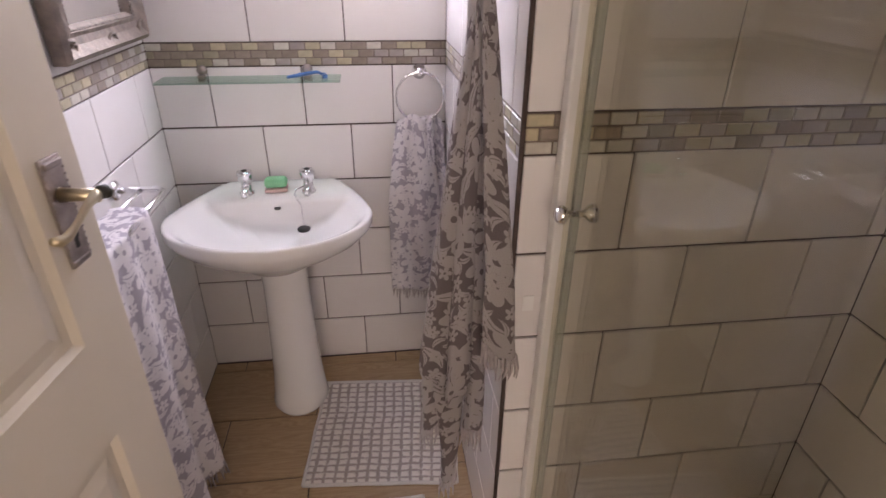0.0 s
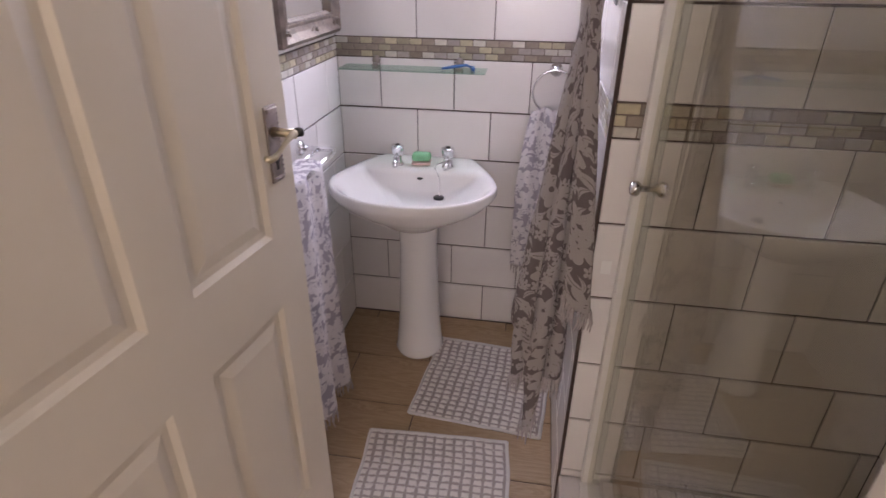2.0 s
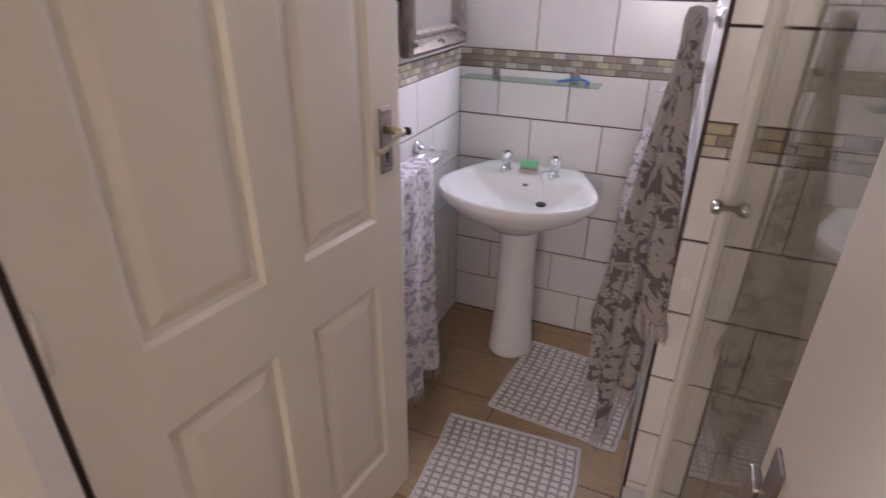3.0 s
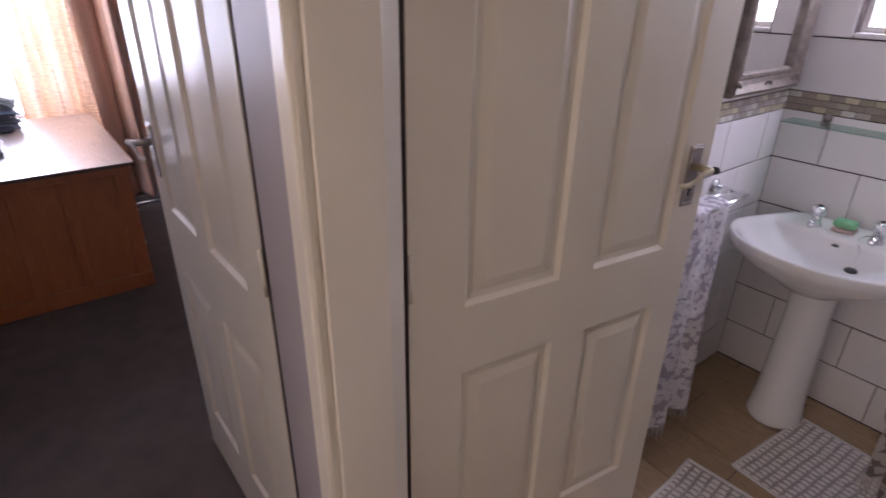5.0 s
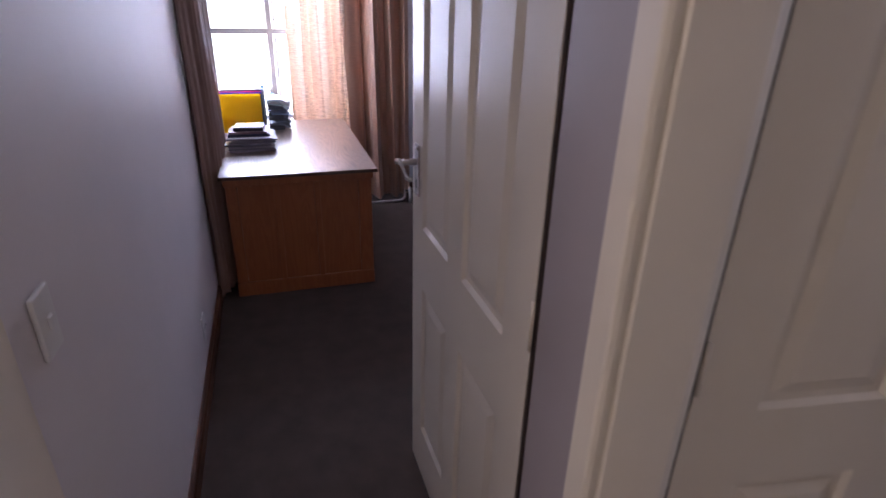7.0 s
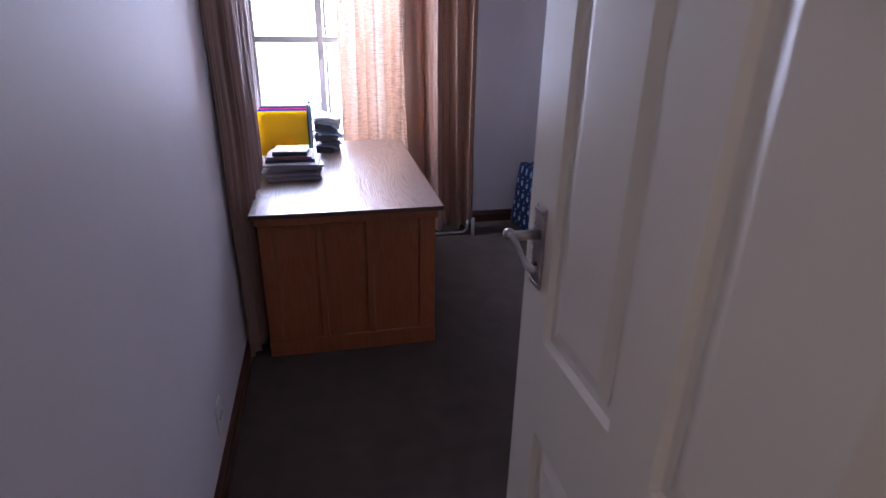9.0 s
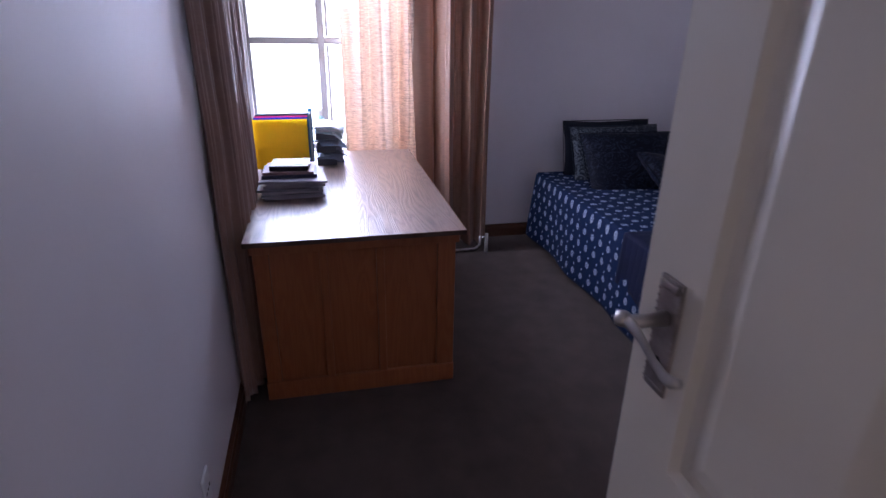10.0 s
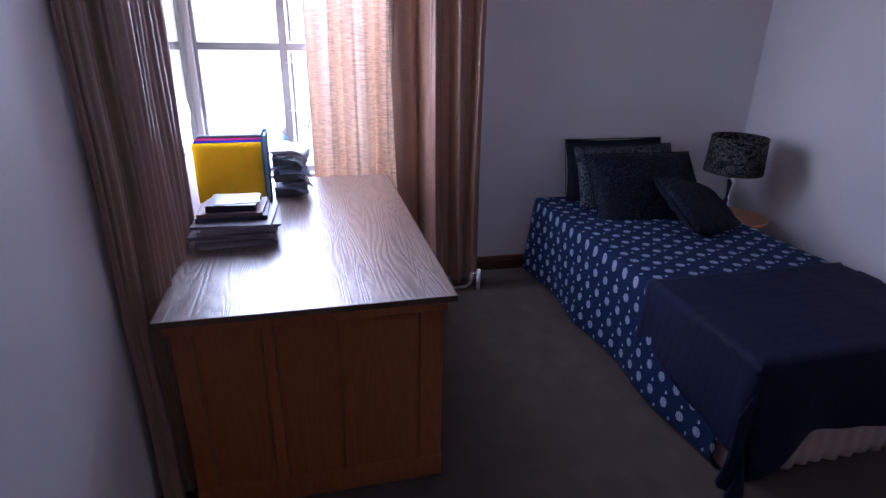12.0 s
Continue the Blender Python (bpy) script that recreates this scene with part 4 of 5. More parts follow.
# bunched curtain at the side window, and the pair over the far window
def bunched(u, v):
    """Runs along the wall above the desk's edge, then turns back to the wall at the near end."""
    if u < 0.68:
        p, n = Vector((-3.62 + 0.56 * u / 0.68, -0.893)), Vector((0, 1))
    else:
        a = (u - 0.68) / 0.32
        p, n = Vector((-3.06 + 0.15 * a, -0.893 - 0.062 * a)), Vector((0.5, 0.85))
    ph = u * math.tau * 8.5 + 2.2 * wob(u * 6, 2.0)
    amp = 0.027 * (0.8 + 0.6 * wob(u * 8, 5.0)) * (0.8 + 0.3 * v)
    q = p + n * (amp * (math.sin(ph) + 0.35 * math.sin(2 * ph + 1) + 0.25 * math.sin(3.3 * ph + v * 2)) + 0.024 * wob(u * 4, v * 4, 3) * v)
    x = q.x + 0.10 * v * v * (0.9 - u) * (u < 0.9)
    return (x, max(q.y, WY + 0.006), 2.43 - 2.40 * v), (u, v * 2.3)


sc = tagged(empty("side_curtain"), "taupe satin curtain bunched beside the desk, coloured darker for shade", "curtain")
thick(part("cloth", sheet(bunched, 300, 60), M_CURTAIN_SHADED, sc, smooth=True), 0.003)
curtain("lit_curtain", 0.52, (-4.455, -0.43, 0), 90, 3.4, 0.050, 0.10, "slub satin curtain coloured pale peach for the daylight behind it", M_CURTAIN_LIT, 5.0)
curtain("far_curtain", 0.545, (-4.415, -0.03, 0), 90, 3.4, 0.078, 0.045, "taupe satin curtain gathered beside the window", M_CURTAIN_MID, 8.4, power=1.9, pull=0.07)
rail = tagged(empty("curtain_rail", (0, 0, 2.445)), "white curtain rail above the window", "curtain rail")
part("rod", box(-4.44, -0.93, 0, -4.41, 0.66, 0.025, 0.004), M_WHITEMETAL, rail)
part("return", box(-4.44, -0.915, 0, -3.0, -0.89, 0.025, 0.004), M_WHITEMETAL, rail)
for y in (-0.5, 0.5):
    part("bracket", box(-4.60, y - 0.012, 0.004, -4.44, y + 0.012, 0.022, 0.002), M_WHITEMETAL, rail)


def desk():
    d = tagged(empty("desk", (-2.873, -0.462, 0)), "oak desk with dark-grained top and panelled end", "desk")
    x1 = -1.43
    part("tabletop", box(x1, -0.413, 0.718, 0, 0.413, 0.735, 0.0012), M_DESK, d, "dark-grained oak top")
    part("edge_band", box(x1, -0.415, 0.716, 0.0025, 0.415, 0.7349, 0.0008), M_DESKEDGE, d)
    part("top_rail", box(x1 + 0.02, -0.40, 0.672, -0.030, 0.395, 0.717, 0.003), M_DESKSIDE, d)
    for y0, y1 in ((-0.395, -0.335), (0.315, 0.39)):
        part("stile", box(-0.098, y0, 0.085, -0.068, y1, 0.672, 0.004), M_DESKSIDE, d)
    for y in (-0.135, 0.085):
        part("muntin", box(-0.090, y - 0.016, 0.085, -0.066, y + 0.016, 0.672, 0.003), M_DESKSIDE, d)
    part("bottom_rail", box(-0.102, -0.398, 0.0, -0.064, 0.393, 0.085, 0.004), M_DESKSIDE, d)
    for y0, y1 in ((-0.337, -0.145), (-0.125, 0.075), (0.095, 0.317)):
        part("panel", box(-0.096, y0, 0.083, -0.081, y1, 0.674), M_DESKSIDE, d)
    part("side_panel", box(x1 + 0.03, -0.392, 0.02, -0.10, -0.372, 0.672), M_DESKSIDE, d)
    part("kneehole_panel", box(x1 + 0.03, 0.30, 0.02, -0.52, 0.318, 0.672), M_DESKSIDE, d)
    part("far_end", box(x1 + 0.03, -0.37, 0.0, x1 + 0.055, 0.38, 0.672), M_DESKSIDE, d)
    part("carcass", box(-0.50, -0.37, 0.02, -0.098, 0.372, 0.672), M_DESKSIDE, d)
    for z0, z1 in ((0.50, 0.66), (0.29, 0.48), (0.09, 0.27)):
        dr = part("drawer_front", box(-0.485, 0.374, z0, -0.112, 0.397, z1, 0.004), M_DESKSIDE, d)
        part("pull", tube([(-0.34, 0.398, (z0 + z1) / 2), (-0.33, 0.416, (z0 + z1) / 2), (-0.27, 0.416, (z0 + z1) / 2), (-0.26, 0.398, (z0 + z1) / 2)], 0.005, 8), M_BRASS, dr, "brass pull", True)
    return d


desk()
TOP = 0.735


def book(name, at, turn, W, D, h, cover, label, group="books on the desk"):
    b = tagged(empty(name, at, turn), label, "book", group)
    m = mat("cover", cover, 0.4, vary=0.08, scale=10)
    part("pages", box(-W / 2 + 0.003, -D / 2 + 0.004, h * 0.10, W / 2 - 0.003, D / 2 - 0.002, h * 0.90), M_PAPER, b)
    part("cover", box(-W / 2, -D / 2, h * 0.90, W / 2, D / 2, h, 0.0006, 1), m, b)
    part("back_cover", box(-W / 2, -D / 2, 0, W / 2, D / 2, h * 0.10, 0.0006, 1), m, b)
    part("spine", box(-W / 2, -D / 2 - 0.001, 0.0005, W / 2, -D / 2 + 0.003, h - 0.0005, 0.001, 1), m, b)
    return b


z = TOP
rnd = random.Random(11)
stack = [(0.012, (0.30, 0.29, 0.34)), (0.010, (0.22, 0.22, 0.26)), (0.014, (0.34, 0.33, 0.37)), (0.011, (0.16, 0.16, 0.20)), (0.013, (0.30, 0.29, 0.33)), (0.010, (0.30, 0.30, 0.34)), (0.012, (0.26, 0.25, 0.29))]
for h, c in stack:
    book("magazine", (-3.50 + rnd.uniform(-0.014, 0.014), -0.715 + rnd.uniform(-0.014, 0.014), z), 90 + rnd.uniform(-6, 6), 0.265, 0.245, h, c, "grey magazine in a stack on the desk", "magazines stacked on the desk")
    z += h
for h, c, w, dd, label in ((0.016, (0.03, 0.035, 0.07), 0.24, 0.20, "dark blue book on the stack"), (0.012, (0.20, 0.12, 0.13), 0.22, 0.19, "maroon book on the stack"), (0.022, (0.02, 0.022, 0.035), 0.17, 0.15, "black book with pale cover on top of the stack")):
    book("book", (-3.52, -0.712 + rnd.uniform(-0.01, 0.01), z), 90 + rnd.uniform(-5, 5), w, dd, h, c, label)
    z += h
tagged(part("photo_card", box(-0.06, -0.075, 0, 0.06, 0.075, 0.002), mat("pale_print", (0.17, 0.21, 0.29), 0.25, vary=0.4, scale=9), at=pose(-3.525, -0.705, z, 0, 0, 4)), "pale printed card on the stack of books", "card")


def binder(at, turn, colour, W, h, t, label):
    b = tagged(empty("ring_binder", at, turn), label, "binder", "binders standing on the desk")
    m = mat("binder_card", colour, 0.38, vary=0.05, scale=12)
    N, L = m.node_tree.nodes, m.node_tree.links   # thin polypropylene lets some daylight through
    tl, mx = N.new("ShaderNodeBsdfTranslucent"), N.new("ShaderNodeMixShader")
    tl.inputs[0].default_value, mx.inputs[0].default_value = (*colour, 1), 0.75
    L.new(N["Principled BSDF"].outputs[0], mx.inputs[1])
    L.new(tl.outputs[0], mx.inputs[2])
    L.new(mx.outputs[0], N["Material Output"].inputs[0])
    part("front_board", box(-W / 2, 0, 0, W / 2, 0.003, h, 0.001, 1), m, b)
    part("back_board", box(-W / 2, t - 0.003, 0, W / 2, t, h, 0.001, 1), m, b)
    part("spine", box(W / 2 - 0.003, 0.003, 0, W / 2, t - 0.003, h, 0.001, 1), m, b)
    part("sheets", box(-W / 2 + 0.015, 0.005, 0.004, W / 2 - 0.01, t - 0.005, h - 0.012), M_PAPER, b)
    return b


x = -3.93
for k, (c, t, h, label) in enumerate((((1.0, 0.76, 0.01), 0.016, 0.255, "bright yellow binder standing on the desk"), ((0.03, 0.10, 0.55), 0.018, 0.261, "blue binder behind the yellow one"),
                                      ((0.70, 0.12, 0.30), 0.020, 0.266, "pink folder standing on the desk"), ((0.10, 0.11, 0.12), 0.024, 0.270, "black binder standing on the desk"), ((0.50, 0.55, 0.60), 0.012, 0.274, "pale folder standing on the desk"))):
    binder((x, -0.775 + 0.004 * k, TOP), 90, c, 0.275, h, t, label)
    x -= t + 0.003
binder((-3.945, -0.612, TOP), 180, (0.10, 0.30, 0.42), 0.12, 0.30, 0.02, "teal patterned magazine file beside the binders")
tr = tagged(empty("letter_tray", (-4.09, -0.552, TOP)), "stacked dark grey plastic letter trays full of papers", "letter tray")
M_BLACK = mat("grey_plastic", (0.07, 0.08, 0.10), 0.35, vary=0.1)
for z in (0.0, 0.07, 0.14):
    t = part("tray", box(-0.125, -0.045, z, 0.125, 0.055, z + 0.004, 0.001, 1), M_BLACK, tr)
    part("rim", box(-0.125, -0.048, z, 0.125, -0.044, z + 0.045, 0.001, 1), M_BLACK, t)
    part("lip", box(0.118, -0.045, z, 0.125, 0.055, z + 0.032, 0.002, 1), M_BLACK, t)
def paper(z, t, c, dx, dy, turn, sag):
    """A few sheets that stick out over the tray's edge and bend down a little."""
    m = mat("paper_tint", c, 0.75, vary=0.12, scale=14)
    def f(u, v):
        x, y = (u - 0.5) * 0.235, (v - 0.45) * 0.135
        return (x, y, -sag * max(0.0, v - 0.55) ** 2 * 3 + 0.004 * wob(u * 3, v * 3, z * 40)), (x, y)
    thick(part("paper_sheaf", sheet(f, 10, 10), m, tr, at=pose(dx, dy, z, 0, 0, turn), smooth=True), t)


for z, t, c, dx, dy, turn, sag in ((0.020, 0.010, (0.12, 0.13, 0.17), 0.0, 0.015, 4, 0.01), (0.038, 0.008, (0.20, 0.23, 0.30), 0.01, 0.022, -6, 0.03), (0.058, 0.004, (0.10, 0.11, 0.14), 0.0, 0.03, 9, 0.04),
                                   (0.090, 0.010, (0.14, 0.15, 0.20), 0.0, 0.018, -4, 0.02), (0.108, 0.007, (0.24, 0.34, 0.46), 0.01, 0.026, 8, 0.03), (0.124, 0.004, (0.16, 0.18, 0.24), 0.0, 0.012, -10, 0.02),
                                   (0.156, 0.008, (0.26, 0.34, 0.44), 0.0, 0.012, 5, 0.03), (0.170, 0.006, (0.45, 0.55, 0.66), 0.01, 0.024, -8, 0.05), (0.182, 0.005, (0.60, 0.68, 0.76), 0.0, 0.010, 13, 0.05),
                                   (0.193, 0.004, (0.50, 0.66, 0.78), -0.01, 0.020, -14, 0.06), (0.204, 0.003, (0.72, 0.78, 0.84), 0.0, 0.004, 7, 0.05)):
    paper(z, t, tuple(min(0.85, q * 1.5) for q in c), dx, dy, turn, sag)
can = tagged(empty("spray_can", (-4.655, -0.560, 0.682)), "pale blue spray can on the window sill", "can")
part("body", lathe([(0.024, 0), (0.026, 0.006), (0.026, 0.20), (0.020, 0.212)], 20), mat("pale_blue_tin", (0.35, 0.58, 0.72), 0.35, vary=0.05), can, smooth=True)
part("cap", lathe([(0.021, 0.212), (0.021, 0.25), (0.016, 0.256)], 18), M_SWITCH, can, "white cap", True)

# bed
M_SPREAD = mat("navy_dotted_cotton", (0.02, 0.04, 0.10), 0.85, spec=0.15)


def dotted(m):
    N, L = m.node_tree.nodes, m.node_tree.links
    tc, sp = N.new("ShaderNodeTexCoord"), N.new("ShaderNodeSeparateXYZ")
    L.new(tc.outputs["UV"], sp.inputs[0])
    PU, PV = 0.090, 0.088
    def lattice(ou, ov, ru, rv):
        v = calc(m, "ADD", calc(m, "DIVIDE", sp.outputs[1], PV), ov)
        row = calc(m, "FLOOR", v)
        shift = calc(m, "MULTIPLY", calc(m, "MODULO", row, 2.0), 0.5)
        u = calc(m, "ADD", calc(m, "ADD", calc(m, "DIVIDE", sp.outputs[0], PU), ou), shift)
        fu = calc(m, "SUBTRACT", calc(m, "FRACT", u), 0.5)
        fv = calc(m, "SUBTRACT", calc(m, "FRACT", v), 0.5)
        e = calc(m, "ADD", calc(m, "POWER", calc(m, "DIVIDE", fu, ru), 2.0), calc(m, "POWER", calc(m, "DIVIDE", fv, rv), 2.0))
        return calc(m, "LESS_THAN", e, 1.0), fu, fv
    big, fu, fv = lattice(40.0, 40.0, 0.205, 0.23)
    small, _, _ = lattice(40.5, 40.5, 0.055, 0.085)
    hatch = calc(m, "GREATER_THAN", calc(m, "ABSOLUTE", calc(m, "SUBTRACT", calc(m, "FRACT", calc(m, "MULTIPLY", calc(m, "ADD", fu, calc(m, "MULTIPLY", fv, 0.35)), 9.0)), 0.5)), 0.22)
    inner = calc(m, "MULTIPLY", big, calc(m, "ADD", calc(m, "MULTIPLY", hatch, 0.8), 0.2))
    f = calc(m, "MAXIMUM", inner, small)
    grain = noise_of(m, 90, 3)
    base_of(m, ramp(m, calc(m, "MULTIPLY", f, calc(m, "ADD", calc(m, "MULTIPLY", grain, 0.4), 0.75)), [(0.0, (0.008, 0.020, 0.058)), (0.9, (0.40, 0.44, 0.52))]))
    bump_on(m, noise_of(m, 260, 3), 0.3, 0.002)


dotted(M_SPREAD)
M_QUILT = mat("dark_navy_quilt", (0.008, 0.010, 0.029), 0.8, vary=0.2, scale=12, bump=0.5, bscale=120, spec=0.2)
tq, sq_ = M_QUILT.node_tree.nodes.new("ShaderNodeTexCoord"), M_QUILT.node_tree.nodes.new("ShaderNodeSeparateXYZ")
M_QUILT.node_tree.links.new(tq.outputs["UV"], sq_.inputs[0])
channel = calc(M_QUILT, "POWER", calc(M_QUILT, "ABSOLUTE", calc(M_QUILT, "SINE", calc(M_QUILT, "MULTIPLY", sq_.outputs[0], math.pi / 0.052))), 0.4)
cross = calc(M_QUILT, "POWER", calc(M_QUILT, "ABSOLUTE", calc(M_QUILT, "SINE", calc(M_QUILT, "MULTIPLY", sq_.outputs[1], math.pi / 0.104))), 0.25)
bump_on(M_QUILT, calc(M_QUILT, "ADD", calc(M_QUILT, "MULTIPLY", calc(M_QUILT, "MULTIPLY", channel, cross), 0.7), calc(M_QUILT, "MULTIPLY", noise_of(M_QUILT, 150, 2), 0.3)), 0.5, 0.004)   # stitched channels
BW, BL = 0.93, 1.86   # width across y, length along x
bed = tagged(empty("bed", (-4.56, 0.93, 0)), "single bed base and mattress with a white valance", "bed")
part("base", box(0.02, 0.02, 0.10, BL - 0.02, BW - 0.02, 0.28, 0.01), M_CEIL, bed)
part("mattress", box(0.01, 0.01, 0.28, BL - 0.01, BW - 0.01, 0.465, 0.03, 4), M_CEIL, bed)
for xx in (0.12, BL - 0.15):
    for yy in (0.10, BW - 0.10):
        part("leg", lathe([(0.025, 0), (0.03, 0.05), (0.03, 0.10)], 12, at=(xx, yy, 0)), M_DARK, bed)


def valance(u, v):
    s = u * (BL * 2 + BW)
    k = 0.010 * math.sin(s * 46) + 0.006 * wob(s * 6, 2)
    z = 0.27 - 0.255 * v
    if s < BL:
        return (s, -0.002 - abs(k) * v, z), (s, z)
    if s < BL + BW:
        return (BL + 0.004 + abs(k) * v * 1.6, s - BL, z), (s, z)
    return (BL - (s - BL - BW), BW + 0.002 + abs(k) * v, z), (s, z)


thick(part("valance", sheet(valance, 300, 8), mat("cream_valance", (0.42, 0.31, 0.27), 0.9, vary=0.06), bed, "pleated cream valance", True), 0.003)


def drape(x0, x1, lift, drop, foot, seed):
    """Cloth over the bed: down the near side, across the top, down the wall side and, with foot, over the end."""
    side = drop
    total = 2 * side + BW
    def f(u, v):
        s = v * total - side
        x = x0 + (x1 - x0 + foot) * u
        over = max(0.0, x - BL)
        zt = 0.470 + lift + 0.006 * wob(x * 3, s * 4, seed)
        r = 0.05
        if s < 0:
            d = -s
            y = -0.012 - lift - 0.03 * (d / 0.45) - 0.015 * math.sin(x * 9 + seed) * (d / 0.45) + 0.004 * wob(x * 14, s * 6)
            z = zt - d
            if d < r:
                y, z = -0.012 - lift + r * 0.3 * (1 - d / r) ** 2, zt - d * d / r * 0.8
        elif s > BW:
            d = s - BW
            y, z = BW + 0.012 + lift + 0.02 * d, zt - d
        else:
            y, z = s, zt
        if over > 0:
            z = max(z - over, 0.10) if s >= 0 and s <= BW else z - over * 0.35
            x = BL + 0.015 + lift + 0.06 * min(1, over / 0.3) * (0.5 + 0.5 * math.sin(s * 14)) * 0.4
            z = max(z, 0.012)
        return (x, y, max(z, 0.008 + 0.004 * math.sin(x * 20))), (x + over, s)
    return f


sp_ = tagged(empty("bedspread", (-4.56, 0.93, 0)), "navy bedspread printed with pale hatched dots", "bedspread")
thick(part("cloth", sheet(drape(0.02, 1.80, 0.012, 0.455, 0.0, 1.0), 90, 90), M_SPREAD, sp_, smooth=True), 0.006)
side_hem = drape(0.02, 1.80, 0.012, 0.455, 0.0, 1.0)
part("hem", tube([side_hem(k / 60, 0.0)[0] for k in range(61)], 0.006, 6), mat("navy_piping", (0.006, 0.010, 0.028), 0.85, vary=0.1), sp_, "dark navy piped hem", True)
qu = tagged(empty("quilt", (-4.56, 0.93, 0)), "plain dark navy quilt folded over the foot of the bed", "quilt")


def quilt(u, v):
    """Hangs further down towards the foot corner, where the loose cloth folds outwards."""
    lift, fall = 0.024, 0.27 + 0.14 * min(1, max(0, (u - 0.25) / 0.5)) + 0.012 * wob(u * 9, 3.0)
    s = v * (fall + BW + 0.30) - fall
    foot = 0.30 + 0.15 * max(0.0, 1 - max(0.0, s) / 0.24) + 0.02 * wob(s * 7, 1.0)
    x = 1.26 + (BL - 1.26 + foot) * u
    over, side = max(0.0, x - BL), max(0.0, -s)
    px, py, pz = min(x, BL), min(max(s, 0.0), BW), 0.470 + lift + 0.005 * wob(x * 5, s * 6, 4.0)
    if over:
        px += 0.015 + lift * 0.6 + over * (0.07 + 0.06 * math.sin(s * 15))
    if side:
        py -= 0.015 + lift * 0.6 + side * (0.09 + 0.05 * math.sin(x * 13))
    both = min(over, side)
    px, py = px + 0.06 * both, py - 0.05 * both + 0.02 * math.sin(both * 30)
    if s > BW:
        py += 0.03
    drop = max(over, side) + 0.25 * both if s <= BW else s - BW + over
    if drop < 0.05:
        drop = drop * drop / 0.05
    return (px, py, max(pz - drop, 0.012 + 0.006 * math.sin(s * 40))), (x, s)


thick(part("cloth", sheet(quilt, 70, 80), M_QUILT, qu, smooth=True), 0.010)


def pillow(name, at, rx, ry, rz, W, Hh, t, material, label, group="pillows on the bed"):
    p = tagged(empty(name, at), label, "pillow", group)
    p.matrix_world = pose(*at, rx, ry, rz)
    bm = bmesh.new()
    for s in (1, -1):
        def f(u, v):
            a, b = 2 * u - 1, 2 * v - 1
            puff = (max(0, 1 - abs(a) ** 2.6) * max(0, 1 - abs(b) ** 2.6)) ** 0.45
            return (a * W / 2 * (1 - 0.05 * (1 - b * b) * abs(a) ** 3), s * t / 2 * puff + 0.006 * wob(a * 4, b * 4, s), b * Hh / 2 * (1 - 0.06 * (1 - a * a) * abs(b) ** 3)), (a * W / 2, b * Hh / 2)
        sheet(f, 28, 24, bm)
    bmesh.ops.remove_doubles(bm, verts=bm.verts, dist=0.004)
    bmesh.ops.recalc_face_normals(bm, faces=bm.faces)
    part("case", bm, material, p, smooth=True)
    bm = tube([(W / 2 * 0.985 * sx, 0, Hh / 2 * 0.985 * sz) for sx, sz in ((-1, -1), (1, -1), (1, 1), (-1, 1))], 0.004, 6, closed=True)
    part("piping", bm, material, p, smooth=True)
    return p


def damask(name, ground, motif, scale, thr):
    m = mat(name, ground, 0.65, spec=0.15)
    a = noise_of(m, scale, 3, coord="UV", distort=2.2)
    f = calc(m, "ABSOLUTE", calc(m, "SUBTRACT", calc(m, "FRACT", calc(m, "MULTIPLY", a, 6.0)), 0.5))
    area = noise_of(m, scale * 0.5, 1, coord="UV")
    base_of(m, ramp(m, calc(m, "MULTIPLY", f, calc(m, "ADD", area, 0.35)), [(0.0, ground), (thr, ground), (thr + 0.05, motif), (1.0, motif)]))
    bump_on(m, noise_of(m, 300, 2), 0.2, 0.002)
    return m


M_BLACKCOTTON = mat("black_cotton", (0.008, 0.009, 0.016), 0.8, vary=0.2, bump=0.2, bscale=200, spec=0.2)
M_DAMASK = damask("dark_floral_satin", (0.005, 0.006, 0.013), (0.020, 0.025, 0.042), 9, 0.28)
M_GREYFLORAL = damask("grey_floral_cotton", (0.022, 0.027, 0.037), (0.11, 0.125, 0.14), 12, 0.22)
pillow("euro_pillow", (-4.50, 1.40, 0.648), -14, 0, 90, 0.66, 0.40, 0.12, M_BLACKCOTTON, "black square pillow upright against the wall")
pillow("floral_pillow", (-4.40, 1.43, 0.632), -24, 0, 92, 0.68, 0.40, 0.10, M_GREYFLORAL, "grey floral pillow leaning on the black one")
pillow("satin_pillow", (-4.195, 1.445, 0.60), -40, 0, 88, 0.68, 0.50, 0.16, M_DAMASK, "black satin pillow with a faint floral pattern")
pillow("small_cushion", (-3.95, 1.63, 0.566), -58, 14, 110, 0.54, 0.40, 0.14, M_DAMASK, "small black floral cushion lying askew")

# bedside table and lamp
ns = tagged(empty("bedside_table", (-4.20, 2.09, 0)), "round orange pine bedside table", "bedside table")
part("tabletop", lathe([(0.172, 0.389), (0.187, 0.394), (0.190, 0.406), (0.183, 0.414), (0.0, 0.415)], 40), M_PINE, ns, smooth=False)
part("apron", lathe([(0.14, 0.329), (0.14, 0.388)], 32), M_PINE, ns)
for k in range(4):
    a = math.radians(45 + 90 * k)
    part("leg", lathe([(0.014, 0), (0.018, 0.06), (0.026, 0.18), (0.020, 0.27), (0.026, 0.330)], 14, at=(0.115 * math.cos(a), 0.115 * math.sin(a), 0)), M_PINE, ns, smooth=True)
lp = tagged(empty("table_lamp", (-4.20, 2.01, 0.415)), "chrome table lamp with black lace drum shade", "lamp")
